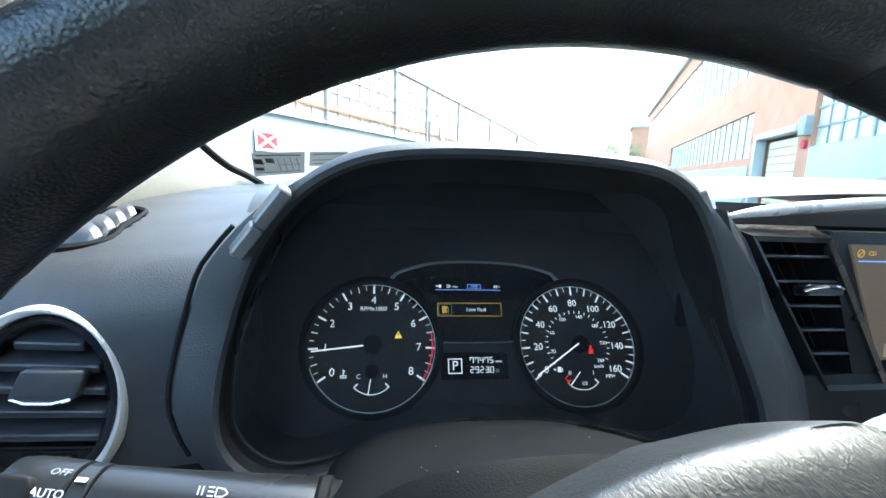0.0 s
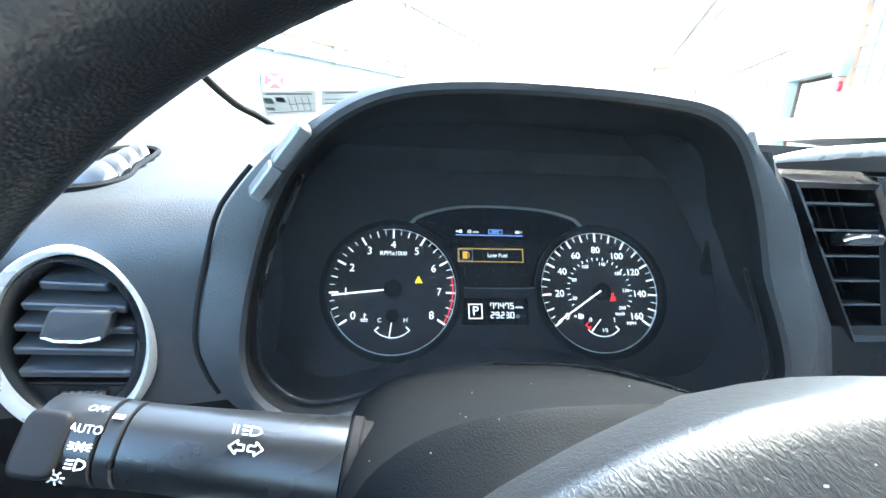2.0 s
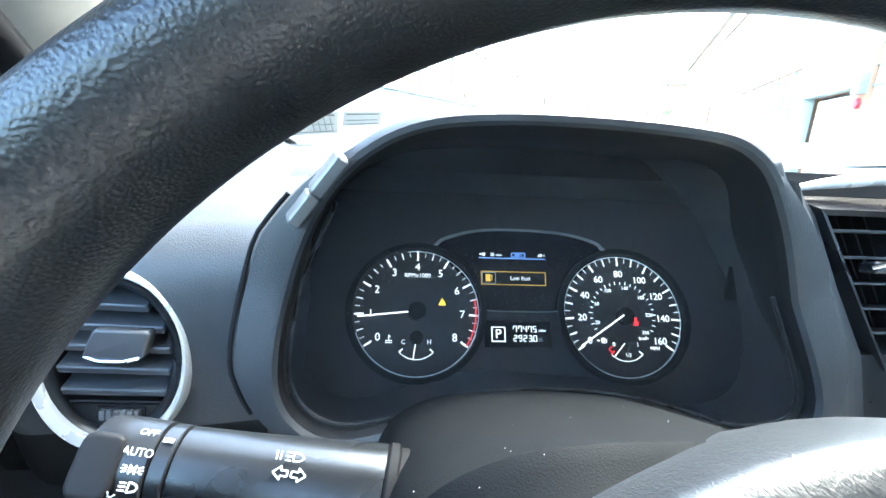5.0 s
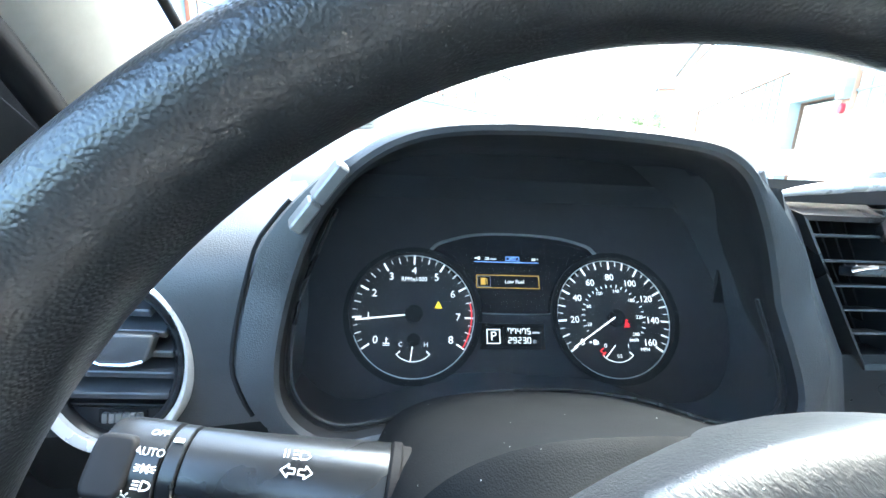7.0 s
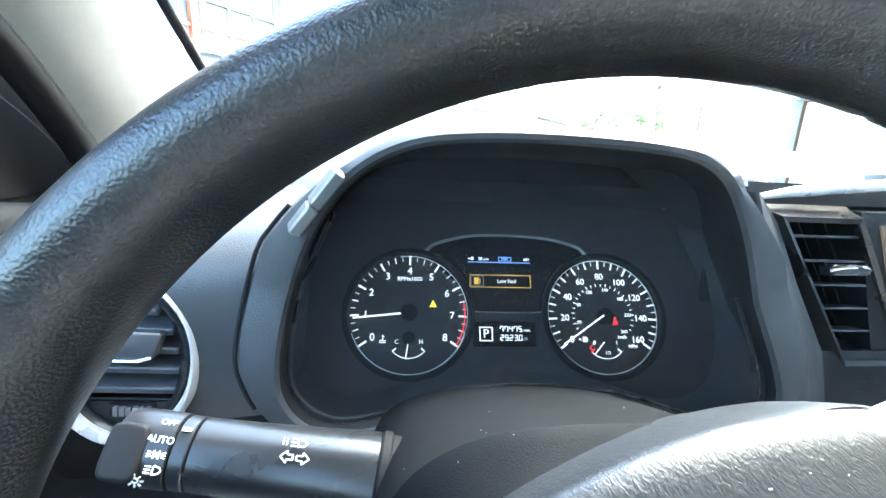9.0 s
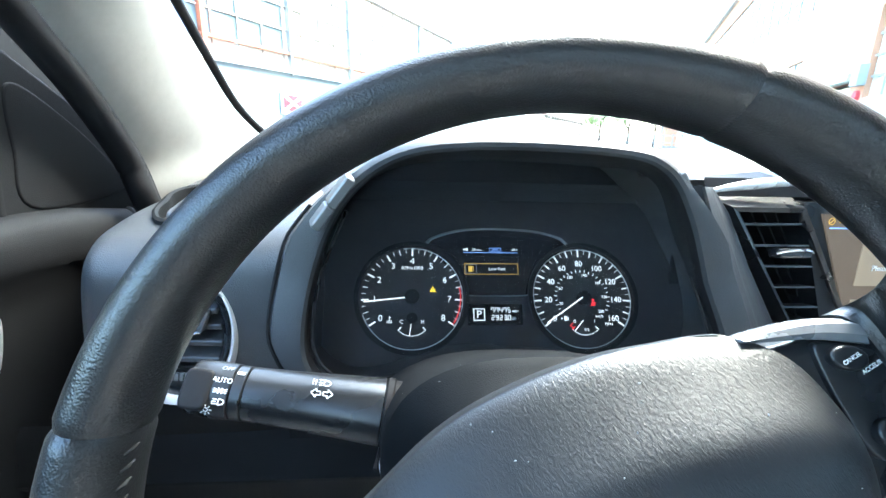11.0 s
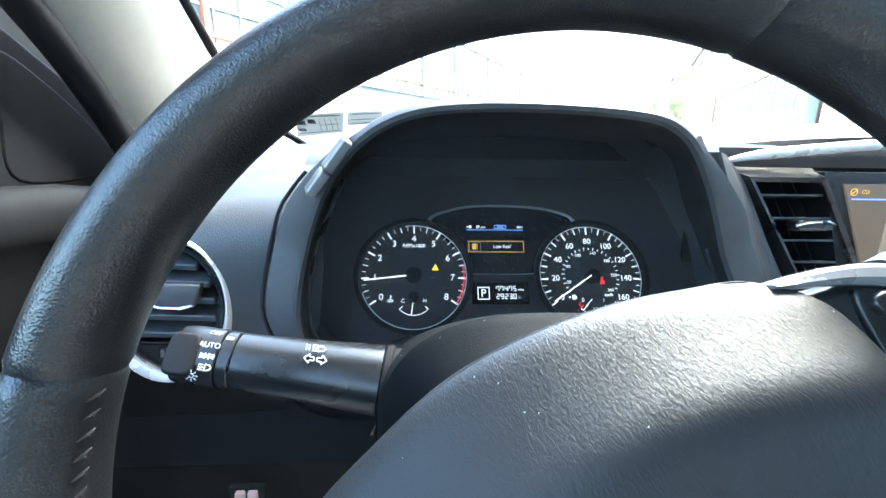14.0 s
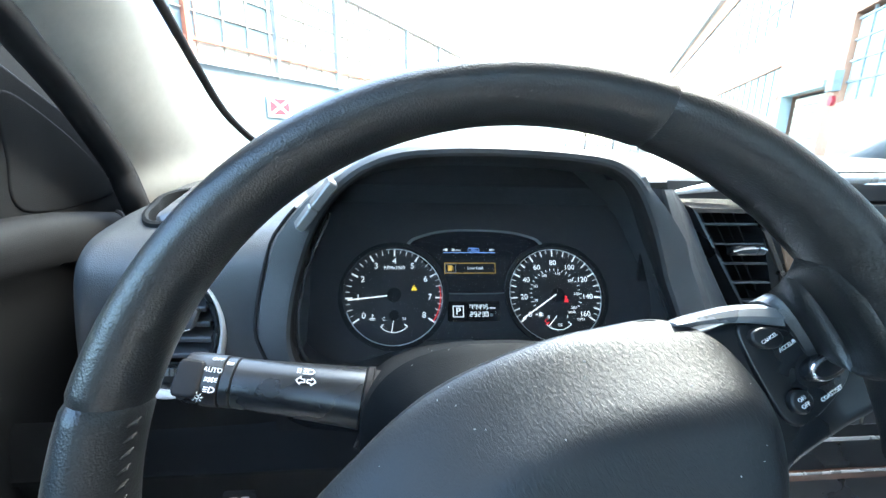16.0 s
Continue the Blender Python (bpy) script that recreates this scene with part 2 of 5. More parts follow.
def loft(rings, closed=True, cap=True, wrap=False):
    """Skin through rings of equally many points."""
    bm = bmesh.new()
    rows = [[bm.verts.new(p) for p in ring] for ring in rings]
    n = len(rows[0])
    pairs = list(zip(rows, rows[1:])) + ([(rows[-1], rows[0])] if wrap else [])
    for a, b in pairs:
        for i in range(n if closed else n - 1):
            j = (i + 1) % n
            bm.faces.new((a[i], a[j], b[j], b[i]))
    if cap and closed and not wrap:
        bm.faces.new(rows[0][::-1])
        bm.faces.new(rows[-1])
    return bm


def box(size, m=None, bevel=0.0, segs=2):
    bm = bmesh.new()
    bmesh.ops.create_cube(bm, size=1.0)
    bmesh.ops.scale(bm, vec=size, verts=bm.verts)
    if bevel:
        bmesh.ops.bevel(bm, geom=bm.edges[:], offset=bevel, segments=segs, affect="EDGES", profile=0.7)
    if m is not None:
        bmesh.ops.transform(bm, matrix=m, verts=bm.verts)
    return bm


def prism(outline, depth, m=None, bevel=0.0, segs=2):
    """A flat outline in x, y raised by depth along z, its upper edge rounded."""
    bm = bmesh.new()
    vs = [bm.verts.new((p[0], p[1], 0)) for p in outline]
    f = bm.faces.new(vs)
    r = bmesh.ops.extrude_face_region(bm, geom=[f])
    top = [v for v in r["geom"] if isinstance(v, bmesh.types.BMVert)]
    bmesh.ops.translate(bm, vec=(0, 0, depth), verts=top)
    if bevel:
        es = [e for e in bm.edges if all(v in top for v in e.verts)]
        bmesh.ops.bevel(bm, geom=es, offset=bevel, segments=segs, affect="EDGES", profile=0.6)
    if m is not None:
        bmesh.ops.transform(bm, matrix=m, verts=bm.verts)
    return bm


def tube(path, radius, sides=12, m=None, flat=1.0):
    """A rod along points; radius a number or one for each point."""
    P = [Vector(p) for p in path]
    rings = []
    ref = Vector((0, 0, 1))
    for i, p in enumerate(P):
        d = (P[min(i + 1, len(P) - 1)] - P[max(i - 1, 0)]).normalized()
        a = d.cross(ref)
        if a.length < 1e-3:
            a = d.cross(Vector((0, 1, 0)))
        a.normalize()
        b = d.cross(a)
        r = radius[i] if isinstance(radius, (list, tuple)) else radius
        rings.append([p + r * (math.cos(2 * math.pi * k / sides) * a + flat * math.sin(2 * math.pi * k / sides) * b) for k in range(sides)])
    bm = loft(rings)
    if m is not None:
        bmesh.ops.transform(bm, matrix=m, verts=bm.verts)
    return bm


def merge(*bms):
    bm = bmesh.new()
    for b in bms:
        me = bpy.data.meshes.new("tmp")
        b.to_mesh(me)
        b.free()
        bm.from_mesh(me)
        bpy.data.meshes.remove(me)
    return bm


def lettering(s, size, x, y, z, turn=0.0, align="CENTER", depth=0.0002):
    """Raised print as a mesh, centred at x, y."""
    cu = bpy.data.curves.new("print", "FONT")
    cu.body, cu.size, cu.align_x, cu.align_y, cu.extrude = s, size, align, "CENTER", depth
    cu.resolution_u = 3
    tmp = new("print", cu)
    bpy.context.view_layer.update()
    me = bpy.data.meshes.new_from_object(tmp.evaluated_get(bpy.context.evaluated_depsgraph_get()))
    bpy.data.objects.remove(tmp)
    bpy.data.curves.remove(cu)
    me.transform(pose(x, y, z, 0, 0, turn))
    return me


def ringmesh(r0, r1, z0, z1, n=96, cx=0.0, cy=0.0, a0=0.0, a1=360.0):
    """A flat ring or arc of it, between two radii, z0 to z1."""
    full = abs(a1 - a0 - 360) < 1e-6
    k = n if full else n + 1
    rings = []
    for i in range(k):
        a = radians(a0 + (a1 - a0) * i / n)
        c, s = math.cos(a), math.sin(a)
        rings.append([(cx + r * c, cy + r * s, z) for r, z in ((r0, z0), (r0, z1), (r1, z1), (r1, z0))])
    return loft(rings, closed=True, cap=not full, wrap=full)


def bar(x0, y0, x1, y1, w, z=0.0, h=0.0004):
    """A thin raised stroke from one point to another in a plane."""
    d = Vector((x1 - x0, y1 - y0, 0))
    return box((d.length, w, h), pose((x0 + x1) / 2, (y0 + y1) / 2, z + h / 2, 0, 0, math.degrees(math.atan2(d.y, d.x))))


# ---- instrument cluster ----
DIAL = Matrix.Translation((0, 0, 1.15)) @ Matrix(((1, 0, 0, 0), (0, 0.5, -math.cos(radians(30)), 0), (0, math.cos(radians(30)), 0.5, 0), (0, 0, 0, 1)))
cluster = thing("instrument_cluster", DIAL, "black instrument cluster with two lit round gauges under a hood", "instrument cluster")

# opening of the binnacle: a smooth loop in x, z
LIP = [(-0.158, 1.108), (-0.186, 1.135), (-0.182, 1.195), (-0.157, 1.259), (-0.113, 1.298), (-0.045, 1.310), (0.068, 1.308), (0.115, 1.296),
       (0.142, 1.260), (0.166, 1.200), (0.188, 1.125), (0.150, 1.104), (0.070, 1.124), (0.0, 1.131), (-0.070, 1.127), (-0.117, 1.112)]
NLIP = 128
inner = spline([(x, 0, z) for x, z in LIP], NLIP, closed=True)


def outward(i):
    t = inner[(i + 1) % NLIP] - inner[i - 1]
    return Vector((-t.z, 0, t.x)).normalized()


def hood_wall(i):
    """Thickness of the surround at a point of the loop."""
    p = inner[i]
    side = max(0.0, min(1.0, (1.285 - p.z) / 0.06))
    low = max(0.0, min(1.0, (1.15 - p.z) / 0.03))
    wide = (0.028 if p.x < 0 else 0.030)
    return 0.013 + (wide - 0.009) * side - 0.012 * low


def lip_y(z):
    return -0.101 - 0.02 * max(0.0, min(1.0, (1.2 - z) / 0.09))


hood_rings = []
for i in range(NLIP):
    p, o, w = inner[i], outward(i), hood_wall(i)
    if o.dot(p - Vector((0, 0, 1.2))) < 0:
        o = -o
    y = lip_y(p.z)
    face_y = (p.z - 1.15) * math.tan(radians(30)) - 0.004
    c = Vector((0, 0, 1.2))
    q = c + (p - c) * 0.95
    q.y = max(y + 0.03, face_y)
    # the floor and flanks of the well fall away as seen by a driver
    e = Vector((-0.06, -0.40, 1.335))
    d = p + Vector((0, y, 0)) - e
    nd = Vector((0, -math.cos(radians(30)), 0.5))
    far = e + d * ((Vector((0, 0, 1.15)) - e).dot(nd) / d.dot(nd))
    w_low = max(0.0, min(1.0, (1.24 - p.z) / 0.10))
    q = q.lerp(far, 0.72 + 0.28 * w_low)
    sec = [q, p + Vector((0, y + 0.012, 0)), p + o * 0.0015 + Vector((0, y + 0.004, 0)), p + o * 0.004 + Vector((0, y + 0.0005, 0)),
           p + o * min(0.008, w * 0.6) + Vector((0, y, 0)), p + o * (w * 0.9) + Vector((0, y + 0.004, 0)),
           p + o * w + Vector((0, y + 0.014, 0)), p + o * (w + 0.002) + Vector((0, y + 0.06, 0)), p + o * (w + 0.001) + Vector((0, 0.12, 0)),
           p + o * w + Vector((0, 0.36, -0.012))]
    hood_rings.append(sec)
lining = [[s for s in sec[:3]] for sec in hood_rings]
part("lining", loft(lining, closed=False, wrap=True), M_WELL, cluster, "matt black lining of the binnacle")
top_skin = [[s for s in sec[2:]] for sec in hood_rings]
part("hood", loft(top_skin, closed=False, wrap=True), M_DASH, cluster, "grained black hood over the gauges")

# dark joint between the hood's flank and the dash
run = [i for i in range(NLIP) if inner[i].x < -0.15 and 1.128 < inner[i].z < 1.258]
path = []
for i in run:
    o = outward(i)
    if o.dot(inner[i] - Vector((0, 0, 1.2))) < 0:
        o = -o
    path.append(inner[i] + o * (hood_wall(i) + 0.0008) + Vector((0, lip_y(inner[i].z) + 0.007, 0)))
part("joint", tube(path, 0.0016, 8), M_CAVE, cluster, "dark joint beside the hood")

# face panel on the leaning plane
face_loop = []
for sec in hood_rings:
    q = sec[0]
    v = (q.z - 1.15) * math.cos(radians(30)) + q.y * 0.5
    face_loop.append((q.x * 1.09, v * 1.09))
part("face_panel", prism([(x, v) for x, v in face_loop], 0.001, Matrix.Translation((0, 0, -0.003))), M_FACE, cluster, "black gauge face", Matrix(), smooth=False)

# clear plastic lens, set behind the lip; its pale film stands in for veiling glare
lens_loop = [p + Vector((0, lip_y(p.z) + 0.010, 0)) for p in inner]
lens = part("lens", loft([lens_loop, [p + Vector((0, 0.0015, 0)) for p in lens_loop]]), M_LENS, cluster, "clear gauge lens with a pale veil for glare", smooth=False)
lens.visible_shadow = False

# thin lighter inner bezel line low in the opening
path = [Vector((0, 0, 1.2)) + (p - Vector((0, 0, 1.2))) * 0.985 + Vector((0, lip_y(p.z) + 0.016, 0)) for p in spline([(x, 0, z) for x, z in [LIP[3], LIP[2], LIP[1], LIP[0], LIP[15], LIP[14], LIP[13], LIP[12], LIP[11], LIP[10], LIP[9]]], 60)]
part("bezel", tube(path, 0.0016, 8), M_SOFT, cluster, "thin satin black bezel line")

# silver-grey strips on both shoulders of the hood
def shoulder_strip(sgn, a, b, name):
    A, B = Vector(a), Vector(b)
    d = (B - A).normalized()
    mid = (A + B) / 2
    n = Vector((sgn * 0.75, -0.40, 0.55))
    n = (n - d * n.dot(d)).normalized()
    side = d.cross(n)
    m = Matrix((d, side, n)).transposed().to_4x4()
    L = (B - A).length
    m.translation = mid - n * 0.0025
    k1 = box((L * 0.55, 0.0125, 0.009), m @ Matrix.Translation((-L * 0.225, 0, 0)), 0.0034, 3)
    k2 = box((L * 0.44, 0.0125, 0.009), m @ Matrix.Translation((L * 0.278, 0, -0.0002)), 0.0034, 3)
    p = part("shoulder_strip", k1, M_GREYMETAL, cluster, "dark silver strip on the hood's shoulder")
    part("button", k2, M_GREYMETAL, p, "dark silver button")


shoulder_strip(-1, (-0.149, -0.108, 1.290), (-0.181, -0.104, 1.2485), "l")
shoulder_strip(1, (0.133, -0.095, 1.300), (0.171, -0.080, 1.251), "r")


def ticks(parent, cx, cy, specs, z):
    """Scale strokes by angle, inner and outer radius and width."""
    for a, r0, r1, w in specs:
        c, s = math.cos(radians(a)), math.sin(radians(a))
        part("tick", bar(cx + r0 * c, cy + r0 * s, cx + r1 * c, cy + r1 * s, w), M_WHITE, parent, "", Matrix.Translation((0, 0, z)), smooth=False)


def gauge(name, cx, label):
    """A recessed round gauge: well, ring, face."""
    g = part(name, ringmesh(0.0585, 0.0635, 0.0, 0.006, cx=cx), M_CAVE, cluster, label, Matrix())
    PLACE[g.name] = PLACE[cluster.name]
    part("gauge_face", prism([(cx + 0.058 * math.cos(2 * math.pi * i / 72), 0.058 * math.sin(2 * math.pi * i / 72)) for i in range(72)], 0.0006, Matrix.Translation((0, 0, -0.0018))), M_FACE, g, "", Matrix(), smooth=False)
    # bright only along the lower arc: the ring's glint put into the shape
    part("ring", ringmesh(0.0566, 0.0574, 0.0, 0.0012, cx=cx, a0=-160, a1=-20, n=60), M_SILVER, g, "lower arc of the chrome ring, shaped as its glint", Matrix())
    return g


Z1 = 0.0002
tach = gauge("tachometer", -0.097, "round rev counter with white figures and a red zone")
specs = []
for k in range(33):
    a = 214 - 31 * k / 4
    if k % 4 == 0:
        specs.append((a, 0.0478, 0.0560, 0.0016))
    elif k % 2 == 0:
        specs.append((a, 0.0500, 0.0560, 0.0008))
    else:
        specs.append((a, 0.0515, 0.0558, 0.0005))
ticks(tach, -0.097, 0, specs, Z1)
part("white_arc", ringmesh(0.0563, 0.0569, 0, 0.0004, cx=-0.097, a0=-34, a1=100, n=60), M_PRINT, tach, "", Matrix.Translation((0, 0, Z1)), smooth=False)
part("red_zone", ringmesh(0.0536, 0.0546, 0, 0.0004, cx=-0.097, a0=-34, a1=12, n=40), M_RED, tach, "red line zone", Matrix.Translation((0, 0, Z1 + 0.0002)), smooth=False)
for k in range(9):
    a = radians(214 - 31 * k)
    part("figure", lettering(str(k), 0.0098, -0.097 + 0.0415 * math.cos(a), 0.0415 * math.sin(a), 0), M_WHITE, tach, "", Matrix.Translation((0, 0, Z1)), smooth=False)
part("caption", lettering("RPMx1000", 0.0056, -0.097, 0.0335, 0), M_WHITE, tach, "", Matrix.Translation((0, 0, Z1)), smooth=False)
part("hub", ringmesh(0.0001, 0.0082, 0, 0.006, n=32, cx=-0.097, cy=0.0), M_CAVE, tach, "black needle hub", Matrix())
na = radians(214 - 31 * 0.9)
part("needle", bar(-0.097 + 0.006 * math.cos(na), 0.006 * math.sin(na), -0.097 + 0.053 * math.cos(na), 0.053 * math.sin(na), 0.0013), M_NEEDLE, tach, "white needle", Matrix.Translation((0, 0, 0.0045)), smooth=False)


def sub_gauge(parent, cx, needle_angle, left, right):
    """The small arc gauge low in a dial."""
    cy = -0.0235
    z = Matrix.Translation((0, 0, Z1))
    part("small_arc", ringmesh(0.0205, 0.0212, 0, 0.0004, n=24, cx=cx, cy=cy + 0.002, a0=-136, a1=-44), M_WHITE, parent, "", z, smooth=False)
    for a, w in ((-136, 0.0011), (-44, 0.0011)):
        c, s = math.cos(radians(a)), math.sin(radians(a))
        part("end_stroke", bar(cx + 0.0165 * c, cy + 0.002 + 0.0165 * s, cx + 0.0212 * c, cy + 0.002 + 0.0212 * s, w), M_WHITE if (left == "C" or a > -90) else M_RED, parent, "", z, smooth=False)
    part("figure", lettering(left, 0.0056, cx - 0.0115, -0.0272, 0), M_WHITE, parent, "", z, smooth=False)
    part("figure", lettering(right, 0.0056, cx + 0.0115, -0.0272, 0), M_WHITE, parent, "", z, smooth=False)
    a = radians(needle_angle)
    part("small_needle", bar(cx + 0.004 * math.cos(a), cy + 0.004 * math.sin(a), cx + 0.0195 * math.cos(a), cy + 0.0195 * math.sin(a), 0.0008), M_NEEDLE, parent, "", Matrix.Translation((0, 0, 0.003)), smooth=False)


sub_gauge(tach, -0.097, -98, "C", "H")
part("small_hub", ringmesh(0.0001, 0.006, 0, 0.004, n=24, cx=-0.097, cy=-0.0235), M_CAVE, tach, "", Matrix())
part("tell_tale", prism([(-0.0775, 0.0062), (-0.0705, 0.0062), (-0.0740, 0.0128)], 0.0004), M_YELLOW, tach, "lit yellow warning triangle", Matrix.Translation((0, 0, Z1)), smooth=False)
part("tell_tale_mark", merge(bar(-0.0740, 0.0085, -0.0740, 0.0110, 0.0007), bar(-0.0740, 0.0070, -0.0740, 0.0076, 0.0007)), M_FACE, tach, "", Matrix.Translation((0, 0, Z1 + 0.0003)), smooth=False)
part("coolant_symbol", merge(bar(-0.1215, -0.0255, -0.1215, -0.0210, 0.0009), bar(-0.1245, -0.0262, -0.1185, -0.0262, 0.0008), bar(-0.1245, -0.0278, -0.1185, -0.0278, 0.0007), bar(-0.1215, -0.0225, -0.1198, -0.0225, 0.0006)), M_WHITE, tach, "", Matrix.Translation((0, 0, Z1)), smooth=False)

spd = gauge("speedometer", 0.097, "round speedometer in miles with white figures")
specs = []
for k in range(33):
    a = 215.5 - 251 / 32 * k
    if k % 4 == 0:
        specs.append((a, 0.0478, 0.0560, 0.0016))
    elif k % 2 == 0:
        specs.append((a, 0.0488, 0.0560, 0.0013))
    else:
        specs.append((a, 0.0512, 0.0560, 0.0006))
ticks(spd, 0.097, 0, specs, Z1)
part("white_arc", ringmesh(0.0563, 0.0569, 0, 0.0004, cx=0.097, a0=-34, a1=216, n=90), M_PRINT, spd, "", Matrix.Translation((0, 0, Z1)), smooth=False)
for k in range(9):
    a = radians(215.5 - 251 / 8 * k)
    r = 0.0415 if k in (0, 8) else 0.0395
    part("figure", lettering(str(20 * k), 0.0090, 0.097 + r * math.cos(a), r * math.sin(a), 0), M_WHITE, spd, "", Matrix.Translation((0, 0, Z1)), smooth=False)
kmh = []
for k in range(27):
    a = 215.5 - 251 / 8 * (k * 10 / 1.609 / 20)
    if a < -36:
        break
    kmh.append((a, 0.0292, 0.0318 if k % 2 else 0.0325, 0.0007))
ticks(spd, 0.097, 0, kmh, Z1)
for v in (20, 60, 100, 140, 180, 220, 260):
    a = radians(215.5 - 251 / 8 * (v / 1.609 / 20))
    part("small_figure", lettering(str(v), 0.0047, 0.097 + 0.0262 * math.cos(a), 0.0262 * math.sin(a), 0), M_WHITE, spd, "", Matrix.Translation((0, 0, Z1)), smooth=False)
part("caption", lettering("MPH", 0.0046, 0.1250, -0.0305, 0), M_WHITE, spd, "", Matrix.Translation((0, 0, Z1)), smooth=False)
part("caption", lettering("km/h", 0.0046, 0.1150, -0.0215, 0), M_WHITE, spd, "", Matrix.Translation((0, 0, Z1)), smooth=False)
na = radians(213.5)
part("needle", bar(0.097 + 0.001 * math.cos(na), 0.001 * math.sin(na), 0.097 + 0.053 * math.cos(na), 0.053 * math.sin(na), 0.0013), M_NEEDLE, spd, "white needle", Matrix.Translation((0, 0, 0.0045)), smooth=False)
part("hub", ringmesh(0.0001, 0.0082, 0, 0.004, n=32, cx=0.0985, cy=-0.001), M_CAVE, spd, "black needle hub", Matrix())
sub_gauge(spd, 0.097, 228, "0", "1")
part("figure", lettering("1/2", 0.0046, 0.0985, -0.0368, 0), M_WHITE, spd, "", Matrix.Translation((0, 0, Z1)), smooth=False)
part("fuel_symbol", merge(box((0.0035, 0.0048, 0.0004), pose(0.0757, -0.0238, 0)), bar(0.0785, -0.0258, 0.0785, -0.0222, 0.0006), bar(0.0700, -0.0238, 0.0722, -0.0238, 0.0016)), M_WHITE, spd, "", Matrix.Translation((0, 0, Z1)), smooth=False)
part("red_mark", merge(bar(0.0800, -0.0318, 0.0835, -0.0290, 0.0008), bar(0.0800, -0.0318, 0.0840, -0.0352, 0.0008)), M_RED, spd, "red low mark", Matrix.Translation((0, 0, Z1 + 0.0002)), smooth=False)
part("belt_lamp", merge(ringmesh(0.0001, 0.0014, 0, 0.0004, n=12, cx=0.1093, cy=-0.0030), prism([(0.1068, -0.0095), (0.1118, -0.0095), (0.1108, -0.0048), (0.1078, -0.0048)], 0.0004), bar(0.1060, -0.0098, 0.1126, -0.0060, 0.0006)), M_RED, spd, "lit red belt warning lamp", Matrix.Translation((0, 0, Z1)), smooth=False)

# middle display
disp = part("display", prism([(p.x, p.y) for p in spline([(-0.083, 0.060, 0), (-0.074, 0.070, 0), (-0.040, 0.0795, 0), (0.0, 0.081, 0), (0.045, 0.0790, 0), (0.076, 0.071, 0), (0.085, 0.062, 0)], 36)] + [(0.045, 0.025), (0.0345, 0.003), (-0.0375, 0.003), (-0.045, 0.025)], 0.001, Matrix.Translation((0, 0, -0.0015))), M_LCD, cluster, "dark message display", Matrix())
PLACE[disp.name] = PLACE[cluster.name]
disp.matrix_basis = Matrix()
arch = spline([(-0.086, 0.0585, 0), (-0.081, 0.063, 0), (-0.072, 0.0705, 0), (-0.040, 0.0795, 0), (0.0, 0.0815, 0), (0.045, 0.0790, 0), (0.075, 0.0715, 0), (0.083, 0.065, 0), (0.088, 0.060, 0)], 40)
part("display_arch", tube(arch, [0.0012 + 0.0008 * abs(i - 19.5) / 20 for i in range(40)], 8), M_GREYMETAL, disp, "slim silver arch", Matrix())
part("display_edge", tube([(-0.0385, 0.0025, 0), (-0.025, 0.0018, 0), (0.0, 0.0016, 0), (0.025, 0.0018, 0), (0.0345, 0.0028, 0), (0.0385, 0.010, 0), (0.044, 0.024, 0)], 0.0007, 8), M_GREYMETAL, disp, "slim silver edge", Matrix())
zz = Matrix.Translation((0, 0, 0.0002))
part("message_frame", merge(bar(-0.0372, 0.0392, 0.0244, 0.0392, 0.0005), bar(-0.0372, 0.0268, 0.0244, 0.0268, 0.0005), bar(-0.0372, 0.0268, -0.0372, 0.0392, 0.0005), bar(0.0244, 0.0268, 0.0244, 0.0392, 0.0005)), M_AMBER, disp, "amber message frame", zz, smooth=False)
part("message", lettering("Low Fuel", 0.0052, 0.0, 0.0330, 0), M_WHITE, disp, "", zz, smooth=False)
part("fuel_icon_frame", merge(bar(-0.0362, 0.0382, -0.0238, 0.0382, 0.0004), bar(-0.0362, 0.0278, -0.0238, 0.0278, 0.0004), bar(-0.0362, 0.0278, -0.0362, 0.0382, 0.0004), bar(-0.0238, 0.0278, -0.0238, 0.0382, 0.0004)), M_GREYPRINT, disp, "", zz, smooth=False)
part("fuel_icon", merge(box((0.0045, 0.0068, 0.0004), pose(-0.0308, 0.0330, 0)), bar(-0.0272, 0.0300, -0.0272, 0.0355, 0.0006), bar(-0.0287, 0.0358, -0.0270, 0.0350, 0.0006)), M_AMBER, disp, "amber pump symbol", zz, smooth=False)
part("info_line", bar(-0.0390, 0.0525, 0.0252, 0.0525, 0.0005), M_BLUE, disp, "thin blue line", zz, smooth=False)
part("info_text", lettering("28", 0.0042, -0.0262, 0.0560, 0), M_WHITE, disp, "", zz, smooth=False)
part("info_text", lettering("miles", 0.0028, -0.0200, 0.0556, 0), M_WHITE, disp, "", zz, smooth=False)
part("info_text", lettering("68", 0.0042, 0.0205, 0.0560, 0), M_WHITE, disp, "", zz, smooth=False)
part("info_text", lettering("F", 0.0028, 0.0245, 0.0560, 0), M_WHITE, disp, "", zz, smooth=False)
part("info_icon", merge(bar(-0.0385, 0.056, -0.0365, 0.056, 0.0012), box((0.0024, 0.0030, 0.0003), pose(-0.0345, 0.056, 0.0002))), M_WHITE, disp, "", zz, smooth=False)
part("info_frame", merge(bar(-0.0075, 0.0580, 0.0055, 0.0580, 0.0004), bar(-0.0075, 0.0542, 0.0055, 0.0542, 0.0004), bar(-0.0075, 0.0542, -0.0075, 0.0580, 0.0004), bar(0.0055, 0.0542, 0.0055, 0.0580, 0.0004)), M_BLUE, disp, "", zz, smooth=False)
